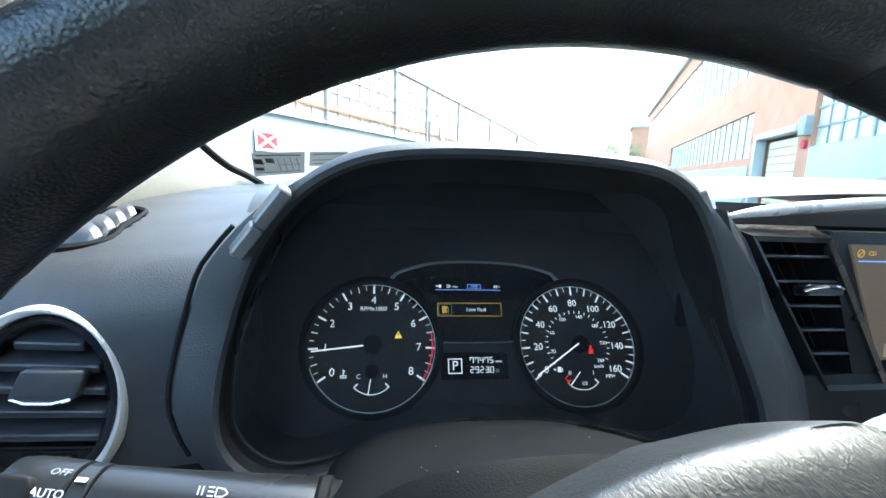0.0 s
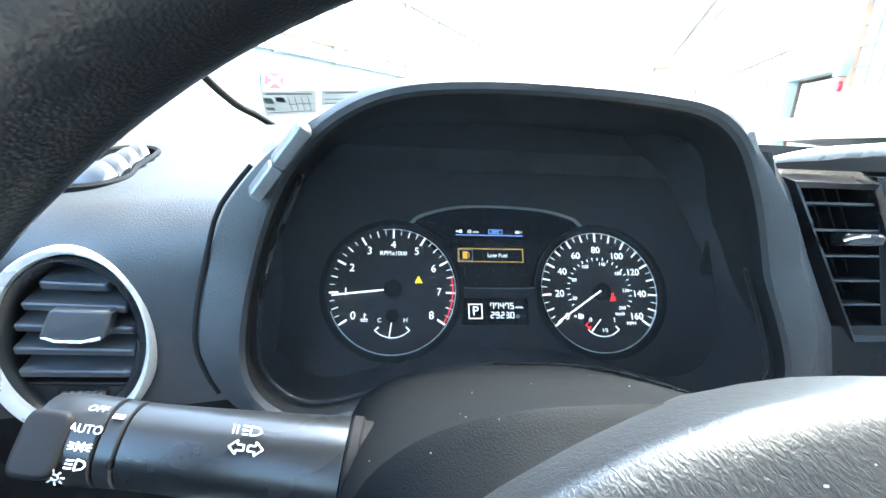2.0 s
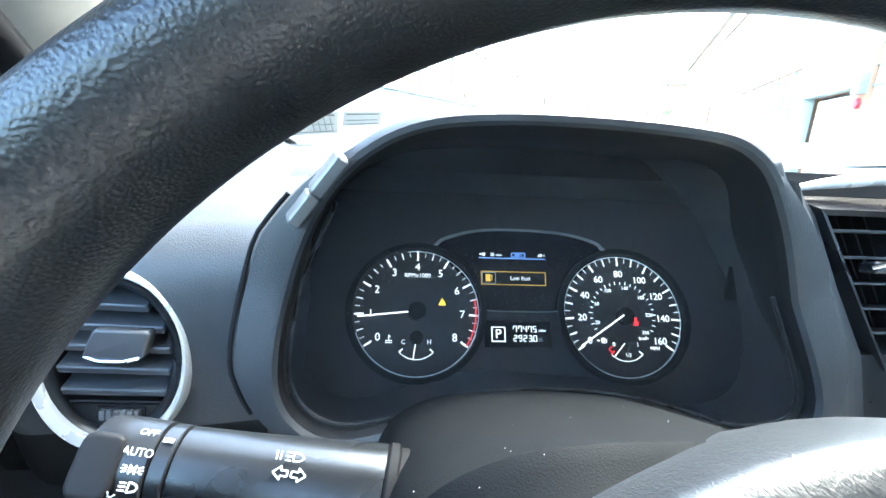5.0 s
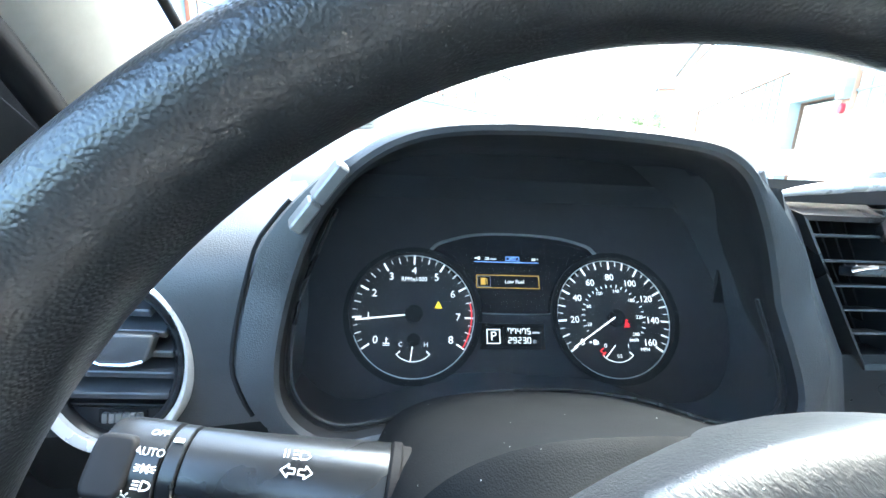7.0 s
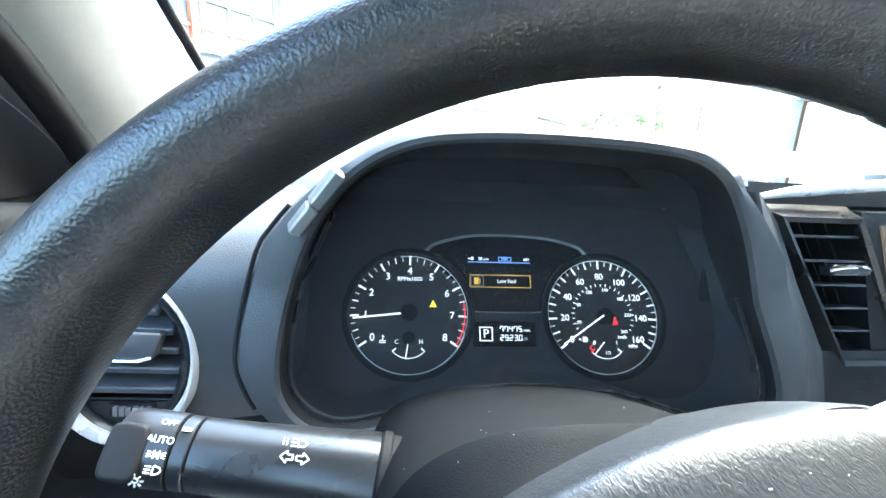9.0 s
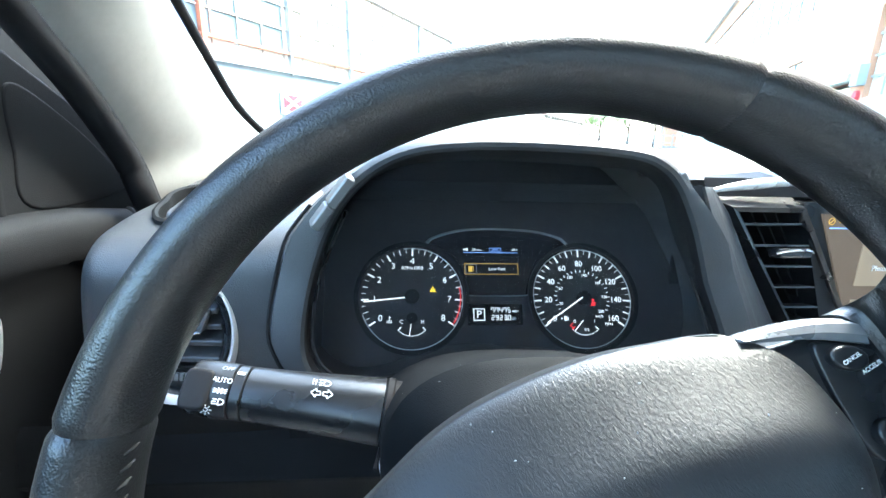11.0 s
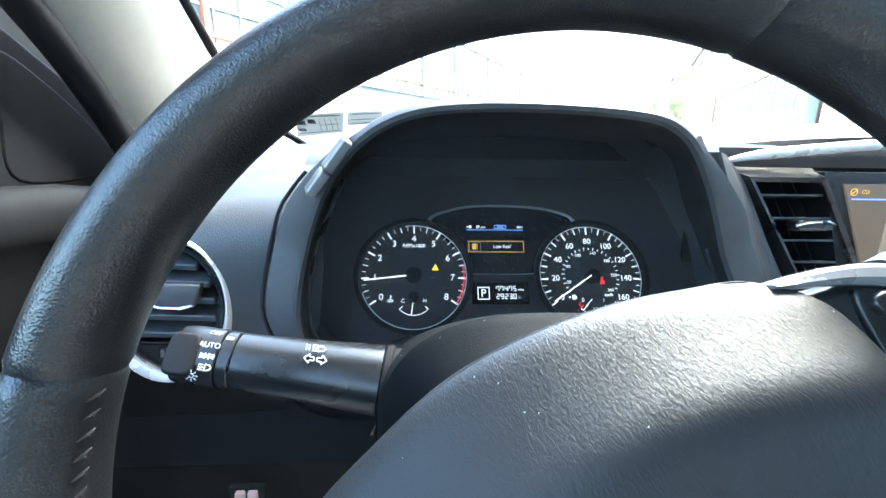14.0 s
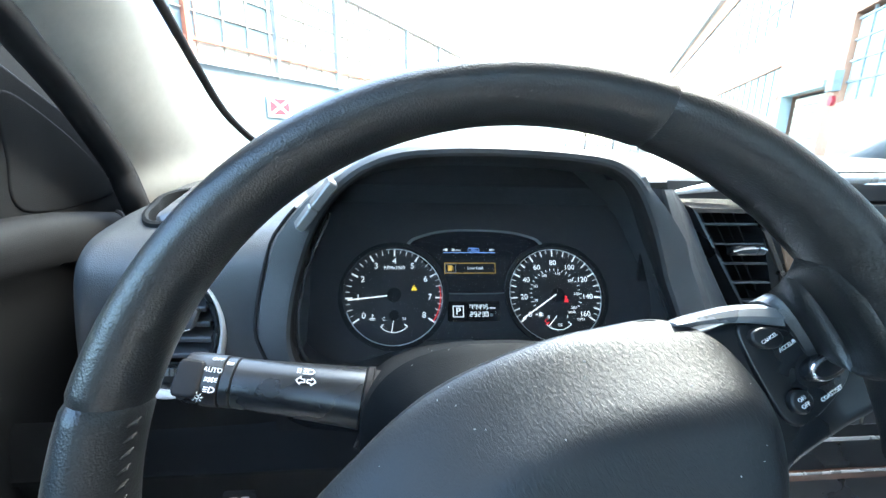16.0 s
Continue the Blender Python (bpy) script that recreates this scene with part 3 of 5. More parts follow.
part("info_text", lettering("2WD", 0.0032, -0.0010, 0.0561, 0), M_BLUE, disp, "", zz, smooth=False)

odo = part("odometer", box((0.062, 0.024, 0.0008), pose(-0.004, -0.0190, -0.0016)), M_LCD, cluster, "dark odometer window", Matrix())
PLACE[odo.name] = PLACE[cluster.name]
odo.matrix_basis = Matrix()
part("gear_frame", merge(bar(-0.0286, -0.0130, -0.0166, -0.0130, 0.0009), bar(-0.0286, -0.0256, -0.0166, -0.0256, 0.0009), bar(-0.0286, -0.0260, -0.0286, -0.0126, 0.0009), bar(-0.0166, -0.0260, -0.0166, -0.0126, 0.0009)), M_WHITE, odo, "", zz, smooth=False)
part("gear_letter", lettering("P", 0.0118, -0.0226, -0.0193, 0), M_WHITE, odo, "", zz, smooth=False)

SEG = {"0": "abcdef", "2": "abged", "3": "abgcd", "4": "fgbc", "5": "afgcd", "7": "fabc", "9": "abcdfg"}


def digits(s, x, y, w, h, pitch):
    """Seven-stroke figures."""
    st = {"a": ((0, h), (w, h)), "b": ((w, h), (w, h / 2)), "c": ((w, h / 2), (w, 0)), "d": ((0, 0), (w, 0)), "e": ((0, 0), (0, h / 2)), "f": ((0, h / 2), (0, h)), "g": ((0, h / 2), (w, h / 2))}
    bms = []
    for ch in s:
        if ch == ".":
            bms.append(bar(x - pitch * 0.2, y, x - pitch * 0.2, y + 0.0007, 0.0007))
            continue
        for q in SEG[ch]:
            (x0, y0), (x1, y1) = st[q]
            k = 0.0003
            bms.append(bar(x + x0 + (k if x1 > x0 else 0), y + y0, x + x1 - (k if x1 > x0 else 0), y + y1, 0.0007))
        x += pitch
    return merge(*bms)


part("odometer_reading", digits("77475", -0.0085, -0.0168, 0.0028, 0.0050, 0.0046), M_WHITE, odo, "lit white figures", zz, smooth=False)
part("trip_reading", digits("2923.0", -0.0085, -0.0252, 0.0028, 0.0050, 0.0046), M_WHITE, odo, "lit white figures", zz, smooth=False)
part("unit", lettering("miles", 0.0033, 0.0182, -0.0155, 0), M_WHITE, odo, "", zz, smooth=False)
part("unit", box((0.0035, 0.0030, 0.0003), pose(0.0165, -0.0237, 0)), M_GREYPRINT, odo, "", zz, smooth=False)


# ---- steering wheel, turned a little to the left ----
AZ, EL = radians(-3.43), radians(25.43)
wn_ = Vector((math.sin(AZ) * math.cos(EL), -math.cos(AZ) * math.cos(EL), math.sin(EL)))
wu_ = Vector((math.cos(AZ), math.sin(AZ), 0))
wv_ = wn_.cross(wu_)
WHEEL = Matrix((wu_, wv_, wn_)).transposed().to_4x4()
WHEEL.translation = (-0.0336, -0.3440, 1.1852)
COLUMN = WHEEL.copy()
HUB = WHEEL @ pose(0, 0, 0, 0, 0, 30)
AZ, EL = radians(-5.75), radians(17.63)
wn_ = Vector((math.sin(AZ) * math.cos(EL), -math.cos(AZ) * math.cos(EL), math.sin(EL)))
wu_ = Vector((math.cos(AZ), math.sin(AZ), 0))
WHEEL = Matrix((wu_, wn_.cross(wu_), wn_)).transposed().to_4x4()
WHEEL.translation = (-0.0403, -0.3359, 1.1720)
WHEEL = WHEEL @ pose(0, 0, 0, 0, 0, 30)
wheel = thing("steering_wheel", WHEEL, "black leather steering wheel turned a little off straight", "steering wheel")
RIM, TUBE = 0.1784, 0.0140
DISH = 0.20


def rim_arc(a0, a1, n, r=TUBE, swell=0.0, dip=0.0):
    """An arc of the leather rim; ends drawn in a little at the seams."""
    rings = []
    for i in range(n + 1):
        f = i / n
        a = radians(a0 + (a1 - a0) * f)
        edge = min(f, 1 - f) * (a1 - a0) * math.pi / 180 * RIM
        rr = r + swell * math.sin(math.pi * f) - dip * max(0.0, 1 - edge / 0.0022) ** 1.5
        c, s = math.cos(a), math.sin(a)
        ring = []
        for k in range(28):
            b = 2 * math.pi * k / 28
            q = RIM + rr * 0.945 * math.cos(b)
            ring.append((q * c, q * s, rr * 1.53 * math.sin(b)))
        rings.append(ring)
    return loft(rings)


part("rim", rim_arc(41, 137, 96, dip=0.0007), M_LEATHER, wheel, "grained black leather upper rim", Matrix())
part("grip", rim_arc(137, 205, 60, r=0.0141, swell=0.0004, dip=0.0012), M_LEATHER, wheel, "black leather side grip", Matrix())
part("grip", rim_arc(-25, 41, 60, r=0.0141, swell=0.0003, dip=0.0007), M_LEATHER, wheel, "black leather side grip", Matrix())
part("rim", rim_arc(205, 335, 96, dip=0.0016), M_LEATHER, wheel, "black leather lower rim", Matrix())
# stitching along the inner side of the grips
for a0, a1 in ((138, 204),):
    st = []
    n = 30
    for i in range(n):
        a = radians(a0 + (a1 - a0) * (i + 0.5) / n)
        c, s = math.cos(a), math.sin(a)
        b = radians(170)
        r = RIM + 0.0138 * math.cos(b)
        t = Vector((-s, c, 0)) * 0.0016
        up = Vector((c * 0.35, s * 0.35, 0.94)) * 0.0024
        p = Vector((r * c, r * s, 0.0222 * math.sin(b)))
        st.append(tube([p - t - up, p + Vector((-c, -s, 0.4)) * 0.0006, p + t + up], [0.0004, 0.0009, 0.0004], 6))
    part("stitching", merge(*st), M_STITCH, wheel, "black cross stitching", Matrix())

# airbag cover: a full, bulging trapezoid
pad_out = spline([(0.0, 0.0548, 0), (0.030, 0.0498, 0), (0.055, 0.0420, 0), (0.080, 0.0310, 0), (0.0925, 0.008, 0), (0.088, -0.024, 0), (0.060, -0.060, 0), (0.030, -0.082, 0), (0.0, -0.086, 0),
                  (-0.030, -0.082, 0), (-0.060, -0.060, 0), (-0.085, -0.022, 0), (-0.098, 0.016, 0), (-0.092, 0.038, 0), (-0.060, 0.0495, 0), (-0.030, 0.0555, 0)], 120, closed=True)
pad_c = Vector((0, -0.012, 0))


def pad_height(f, u, v):
    """A long slope down to the upper edge, a soft ridge, a flatter face below."""
    d = max(0.0, 0.0566 - 2.9 * (u + 0.015) ** 2 - v)
    z, n = 0.0, 24
    for k in range(n):
        q = (k + 0.5) / n * d
        w = max(0.0, min(1.0, (q - 0.028) / 0.017))
        w = w * w * (3 - 2 * w)
        z += d / n * ((0.36 + 0.66 * min(1.0, q / 0.032)) * (1 - w) + w * (-0.02 - 2.0 * max(0.0, q - 0.06)))
    w = max(0.0, min(1.0, (v + 0.012) / 0.034))
    return 0.0005 - 0.0055 * math.exp(-d / 0.0035) + z * ((1 - min(f, 0.9995) ** 6) ** 0.5) ** (1 - w)


pad_rings = []
for f, z in [(0.93, -0.046), (0.965, -0.034), (0.985, -0.022), (0.996, -0.012), (1.0, -0.0065)] + [(1 - (k / 36) ** 1.5, None) for k in range(1, 36)]:
    ring = []
    for p in pad_out:
        q = pad_c + (p - pad_c) * f
        q.z = z if z is not None else pad_height(f, q.x, q.y)
        ring.append(q)
    pad_rings.append(ring)
part("airbag_cover", loft(pad_rings), M_PAD, wheel, "bulging black vinyl airbag cover", Matrix())
rnd = random.Random(4)
specks = []
for k in range(46):
    q = rnd.choice(rnd.choice(pad_rings[7:28]))
    if q.y > -0.02:
        s_ = rnd.uniform(0.00015, 0.0004)
        specks.append(box((s_ * rnd.uniform(1, 2.5), s_, 0.0003), Matrix.Translation(q + Vector((rnd.uniform(-0.001, 0.001), 0, 0.0001))) @ pose(0, 0, 0, 0, 0, rnd.uniform(0, 180))))
tagged(part("dust", merge(*specks), M_DUST, wheel, "pale dust specks", Matrix(), smooth=False), kind="stuff")


def spoke(sgn):
    """A side spoke: flared base into the rim, with a smooth panel on it."""
    out = [(p.x * sgn, p.y) for p in spline([(0.056, 0.024, 0), (0.080, 0.0225, 0), (0.105, 0.016, 0), (0.126, 0.010, 0), (0.138, 0.004, 0), (0.145, -0.004, 0),
                                              (0.147, -0.016, 0), (0.146, -0.036, 0), (0.138, -0.045, 0), (0.120, -0.044, 0), (0.090, -0.044, 0), (0.065, -0.050, 0)], 60, closed=True)]
    body = part("spoke", prism(out, 0.020, Matrix.Translation((0, 0, -0.022)), 0.006, 4), M_SOFT, wheel, "smooth black spoke", Matrix())
    rings = []
    for f in range(13):
        t = f / 12
        r = 0.122 + (RIM - 0.004 - 0.122) * t
        hw0, hw1 = 0.016, 0.046
        h = hw0 + (hw1 - hw0) * t ** 2.2
        th = 0.0095 + 0.005 * t
        rings.append([(sgn * (r + 0.010 * t * abs(math.sin(a)) ** 2 * 0.3), (0.001 - 0.004 * t) + h * math.copysign(abs(math.sin(a)) ** 0.8, math.sin(a)), -0.0075 + 0.004 * t + th * math.copysign(abs(math.cos(a)) ** 0.6, math.cos(a))) for a in [2 * math.pi * k / 36 for k in range(36)]])
    part("leather_flare", loft(rings), M_LEATHER, wheel, "leather flare where the spoke meets the rim", Matrix())
    return body


def crescent(sgn):
    """Satin silver blade along the upper edge of a spoke."""
    line = spline([(0.080, 0.0285, 0), (0.1035, 0.0195, 0), (0.1195, 0.0105, 0), (0.1310, 0.0010, 0), (0.1400, -0.0140, 0), (0.1425, -0.0310, 0)], 40)
    rings = []
    for i, p in enumerate(line):
        d = (line[min(i + 1, 39)] - line[max(i - 1, 0)]).normalized()
        o = Vector((-d.y, d.x, 0))
        w = 0.0008 + 0.0080 * math.sin(math.pi * min(1.0, i / 39 * 0.98 + 0.01)) ** 0.7
        rings.append([Vector(((p + o * a).x * sgn, (p + o * a).y, z)) for a, z in ((-w * 0.45, -0.006), (-w * 0.45, 0.0004), (-w * 0.1, 0.0020), (w * 0.35, 0.0010), (w * 0.6, -0.0030), (w * 0.65, -0.009))])
    part("spoke_trim", loft(rings), M_PULL, wheel, "satin silver crescent on the spoke", Matrix())


spoke(-1)
right_spoke = spoke(1)
crescent(1)
crescent(-1)
pan = spline([(0.1025, 0.0128, 0), (0.1125, 0.0095, 0), (0.1262, -0.0025, 0), (0.1350, -0.0165, 0), (0.1325, -0.0265, 0), (0.1085, -0.0320, 0), (0.0985, -0.0280, 0), (0.0978, -0.0120, 0)], 48, closed=True)
panel = part("button_panel", prism([(p.x, p.y) for p in pan], 0.003, Matrix.Translation((0, 0, -0.0028)), 0.0012, 3), M_SOFT, wheel, "black cruise control button panel", Matrix())


def ellipse(cx, cy, a, b, turn=0.0, n=32):
    c, s = math.cos(radians(turn)), math.sin(radians(turn))
    return [(cx + a * math.cos(t) * c - b * math.sin(t) * s, cy + a * math.cos(t) * s + b * math.sin(t) * c) for t in [2 * math.pi * k / n for k in range(n)]]


part("button", prism(ellipse(0.1100, 0.0050, 0.0072, 0.0046, -32), 0.0036, None, 0.0015, 3), M_SOFT, panel, "oval cancel button", Matrix())
part("button_print", lettering("CANCEL", 0.0021, 0.1100, 0.0048, 0.0037, 0), M_PRINT, panel, "", Matrix(), smooth=False)
part("button", prism(ellipse(0.1065, -0.0225, 0.0052, 0.0048), 0.0034, None, 0.0015, 3), M_SOFT, panel, "round on off button", Matrix())
part("button_print", lettering("ON", 0.0024, 0.1065, -0.0211, 0.0035, 0), M_PRINT, panel, "", Matrix(), smooth=False)
part("button_print", lettering("OFF", 0.0024, 0.1065, -0.0239, 0.0035, 0), M_PRINT, panel, "", Matrix(), smooth=False)
part("knob_recess", prism(ellipse(0.1225, -0.0160, 0.0104, 0.0072, 0), 0.0006, None, 0.0002, 1), M_CAVE, panel, "", Matrix())
part("toggle", prism(ellipse(0.1230, -0.0160, 0.0092, 0.0050, -8), 0.0064, None, 0.0024, 4), M_SOFT, panel, "black toggle with a chrome ring", Matrix())
part("toggle_ring", tube([Vector((x, y, 0.0058)) for x, y in ellipse(0.1230, -0.0160, 0.0078, 0.0036, -8)] + [Vector((x, y, 0.0058)) for x, y in ellipse(0.1230, -0.0160, 0.0078, 0.0036, -8)[:2]], 0.0009, 8), M_CHROME, panel, "chrome ring", Matrix())
part("panel_print", lettering("ACCEL/RES", 0.0023, 0.1185, -0.0028, 0.0003, 0), M_PRINT, panel, "", Matrix(), smooth=False)
part("panel_print", lettering("COAST/SET", 0.0023, 0.1215, -0.0275, 0.0003, 0), M_PRINT, panel, "", Matrix(), smooth=False)

# the wheel is dished: hub, spokes and buttons sit deeper than the rim
APEX = HUB.inverted() @ Vector((-0.100, -0.468, 1.302))
TO_RIM = WHEEL.inverted() @ HUB
for ob in wheel.children_recursive:
    if ob.name.split(".")[0] in ("rim", "grip", "stitching"):
        continue
    for v in ob.data.vertices:
        w = max(0.0, min(1.0, (0.168 - math.hypot(v.co.x, v.co.y)) / 0.045)) if ob.name.startswith("leather_flare") else 1.0
        w = w * w * (3 - 2 * w)
        v.co = v.co.lerp(TO_RIM @ (APEX + (v.co - APEX) * (1 + DISH)), w)

# ---- steering column cover ----
cover = thing("steering_column_cover", COLUMN, "grained black steering column cover behind the wheel", "column cover")
cov = []
for y, w, h, dz in ((-0.290, 0.056, 0.040, 0.0), (-0.272, 0.066, 0.050, 0.0), (-0.262, 0.078, 0.062, 0.0), (-0.256, 0.083, 0.067, 0.0), (-0.24, 0.085, 0.068, 0.0), (-0.20, 0.087, 0.068, 0.0), (-0.15, 0.092, 0.066, 0.0), (-0.10, 0.098, 0.064, -0.005), (-0.03, 0.095, 0.06, -0.02)):
    zc = 1.125 - (y + 0.22) * 0.44 + dz
    xc = -0.0265
    w += 0.005
    ring = []
    for k in range(56):
        a = 2 * math.pi * k / 56
        c, s = math.cos(a), math.sin(a)
        e = 2 / 2.7
        ring.append((xc + w * math.copysign(abs(c) ** e, c), y, zc + (h if s > 0 else 0.07) * math.copysign(abs(s) ** e, s)))
    cov.append(ring)
part("upper_shell", loft(cov), M_COVER, cover, "grained black shell")
part("shell_joint", tube([(-0.1180, y, 1.126 - (y + 0.22) * 0.44) for y in (-0.255, -0.235, -0.215, -0.195)], 0.0012, 6), M_CAVE, cover, "dark joint line between the shells")

rnd = random.Random(11)
lint = []
for k in range(40):
    q = Vector(rnd.choice(rnd.choice(cov[3:8])[3:25])) + Vector((rnd.uniform(-0.004, 0.004), rnd.uniform(-0.01, 0.01), 0.0))
    s_ = rnd.uniform(0.00010, 0.00020)
    lint.append(box((s_ * rnd.uniform(1, 2.5), s_, s_), Matrix.Translation(q) @ pose(0, 0, 0, 0, 0, rnd.uniform(0, 180))))
tagged(part("dust", merge(*lint), M_DUST, cover, "pale dust specks", smooth=False), kind="stuff")

# ---- light switch stalk ----
SA, SB = Vector((-0.110, -0.2110, 1.1470)), Vector((-0.2480, -0.2030, 1.1655))
sx = (SB - SA).normalized()
sn = Vector((0.0, -0.80, 0.60))
sn = (sn - sx * sn.dot(sx)).normalized()
sy = sn.cross(sx)
STALK = Matrix((-sx, -sy, sn)).transposed().to_4x4()
STALK.translation = SA
stalk = thing("light_switch_stalk", STALK, "black indicator and light switch stalk with white symbols", "control stalk")


def stalk_body(stations):
    """Rings along the stalk: place from its root, half height, half depth."""
    rings = []
    for x, h, d in stations:
        rings.append([(-x, h * math.copysign(abs(math.sin(a)) ** 0.92, math.sin(a)), d * math.copysign(abs(math.cos(a)) ** 0.92, math.cos(a))) for a in [2 * math.pi * k / 40 for k in range(40)]])
    return loft(rings)


SL = (SB - SA).length
part("arm", stalk_body([(0.0065, 0.0205, 0.0188), (0.012, 0.0203, 0.0186), (0.035, 0.0188, 0.0172), (0.065, 0.0172, 0.0158), (0.090, 0.0163, 0.0150), (0.0905, 0.0157, 0.0144)]), M_SOFT, stalk, "black stalk arm", Matrix())
part("boot", stalk_body([(-0.045, 0.0190, 0.0170), (-0.020, 0.0195, 0.0175), (0.0005, 0.0197, 0.0178), (0.0015, 0.0212, 0.0194), (0.0050, 0.0212, 0.0194), (0.0060, 0.0200, 0.0184)]), M_RUBBER, stalk, "black rubber collar", Matrix())
part("collar", stalk_body([(0.0912, 0.0158, 0.0146), (0.0918, 0.0165, 0.0152), (0.0975, 0.0165, 0.0152), (0.0981, 0.0158, 0.0146)]), M_SOFT, stalk, "narrow fixed ring", Matrix())
knob = part("turning_knob", stalk_body([(0.0988, 0.0160, 0.0148), (0.0994, 0.0168, 0.0155), (0.112, 0.0170, 0.0157), (0.119, 0.0168, 0.0152), (0.1240, 0.0160, 0.0138), (0.1255, 0.0140, 0.0115)]), M_SOFT, stalk, "turning light switch end", Matrix())
part("thumb_scoop", prism([(-0.1170 + 0.0085 * math.copysign(abs(math.cos(a)) ** 0.45, math.cos(a)), -0.0020 + 0.0120 * math.copysign(abs(math.sin(a)) ** 0.45, math.sin(a))) for a in [2 * math.pi * k / 40 for k in range(40)]], 0.0034, Matrix.Translation((0, 0, 0.0135)), 0.0022, 3), M_SCOOP, knob, "dark thumb recess", Matrix())
pf = 0.0158


def stroke_icon(pairs, w, cx, cy, z, name="symbol"):
    part(name, merge(*[bar(cx + a, cy + b, cx + c, cy + d, w, z, 0.0003) for a, b, c, d in pairs]), M_PRINT, stalk, "white symbol", Matrix(), smooth=False)


def curved(y, r):
    """Height of the stalk's front over its axis."""
    return r * (1 - min(0.98, abs(y) / r * 0.93) ** 2.7) ** 0.37


# arrows and beam symbol
AX, AY = -0.0440, 0.0045
za = 0.0170
for s in (1, -1):
    stroke_icon([(s * 0.0008, 0.0010, s * 0.0035, 0.0010), (s * 0.0008, -0.0010, s * 0.0035, -0.0010), (s * 0.0008, -0.0010, s * 0.0008, 0.0010), (s * 0.0035, 0.0010, s * 0.0035, 0.0025), (s * 0.0035, -0.0010, s * 0.0035, -0.0025), (s * 0.0035, 0.0025, s * 0.0065, 0.0), (s * 0.0035, -0.0025, s * 0.0065, 0.0)], 0.0006, AX, AY, za, "arrow_symbol")
stroke_icon([(-0.0060, -0.0016, -0.0060, 0.0016), (-0.0044, -0.0016, -0.0044, 0.0016), (-0.0025, 0.0015, -0.0002, 0.0015), (-0.0025, 0.0, -0.0002, 0.0), (-0.0025, -0.0015, -0.0002, -0.0015), (0.0006, -0.0016, 0.0006, 0.0016), (0.0006, 0.0016, 0.0035, 0.0013), (0.0035, 0.0013, 0.0050, 0.0), (0.0050, 0.0, 0.0035, -0.0013), (0.0035, -0.0013, 0.0006, -0.0016)], 0.0006, AX - 0.0005, AY + 0.0062, 0.0163, "beam_symbol")
tx = -0.1030
part("print", lettering("AUTO", 0.0043, tx - 0.0005, 0.0045, 0.0157), M_PRINT, stalk, "", Matrix(), smooth=False)
part("print", lettering("OFF", 0.0042, 0, 0, 0), M_GREYPRINT, stalk, "", Matrix.Translation((tx, 0.0118, 0.0136)) @ pose(0, 0, 0, -42), smooth=False)
part("index_mark", box((0.0040, 0.0018, 0.0004), pose(0, 0, 0)), M_PRINT, stalk, "", Matrix.Translation((-0.0945, 0.0100, 0.0138)) @ pose(0, 0, 0, -35), smooth=False)
stroke_icon([(-0.0040, 0.0012, -0.0020, 0.0007), (-0.0042, 0.0, -0.0022, 0.0), (-0.0040, -0.0012, -0.0020, -0.0007), (-0.0012, -0.0016, -0.0012, 0.0016), (-0.0012, 0.0016, 0.0, 0.0), (0.0, 0.0, -0.0012, -0.0016), (0.0012, -0.0016, 0.0012, 0.0016), (0.0012, 0.0016, 0.0, 0.0), (0.0, 0.0, 0.0012, -0.0016), (0.0040, 0.0012, 0.0020, 0.0007), (0.0042, 0.0, 0.0022, 0.0), (0.0040, -0.0012, 0.0020, -0.0007)], 0.0005, tx, -0.0015, 0.0160, "side_lamp_symbol")
stroke_icon([(-0.0036, 0.0013, -0.0010, 0.0013), (-0.0036, 0.0, -0.0010, 0.0), (-0.0036, -0.0013, -0.0010, -0.0013), (0.0, -0.0018, 0.0, 0.0018), (0.0, 0.0018, 0.0026, 0.0012), (0.0026, 0.0012, 0.0034, 0.0), (0.0034, 0.0, 0.0026, -0.0012), (0.0026, -0.0012, 0.0, -0.0018)], 0.0006, tx + 0.0005, -0.0076, 0.0154, "headlamp_symbol")
part("lamp_symbol", merge(*[bar(0.0022 * math.cos(a), 0.0022 * math.sin(a), 0.0036 * math.cos(a), 0.0036 * math.sin(a), 0.0006) for a in [k * math.pi / 4 for k in range(8)]], ringmesh(0.0010, 0.0016, 0, 0.0003, n=16)), M_PRINT, stalk, "white symbol", Matrix.Translation((tx - 0.006, -0.0125, 0.0134)) @ pose(0, 0, 0, 40), smooth=False)

# ---- dashboard ----
dash = thing("dashboard", Matrix.Translation((0, 0.1, 1.15)), "grained black plastic dashboard", "dashboard", kind="structure")


def dash_section(x, top, prof):
    """A profile in y, z at one x: raised by the local top height."""
    return [(x, y, z + top) for y, z in prof]


# left of the gauges: top, rounded front with the vent, lower panel
left_prof = [(0.62, 0.045), (0.40, 0.040), (0.20, 0.027), (0.08, 0.012), (0.0, 0.001), (-0.045, -0.008), (-0.070, -0.016), (-0.086, -0.030), (-0.093, -0.050), (-0.094, -0.090), (-0.091, -0.130), (-0.086, -0.160), (-0.080, -0.190), (-0.074, -0.212)]
stations = [(-0.458, 1.226), (-0.440, 1.232), (-0.40, 1.238), (-0.36, 1.242), (-0.31, 1.245), (-0.26, 1.248), (-0.225, 1.252), (-0.205, 1.254)]
VC = Vector((-0.2975, -0.098, 1.1500))
VM = Matrix.Translation(VC) @ pose(0, 0, 0, 84, 4, 4)
RA, RB = 0.0480, 0.0615
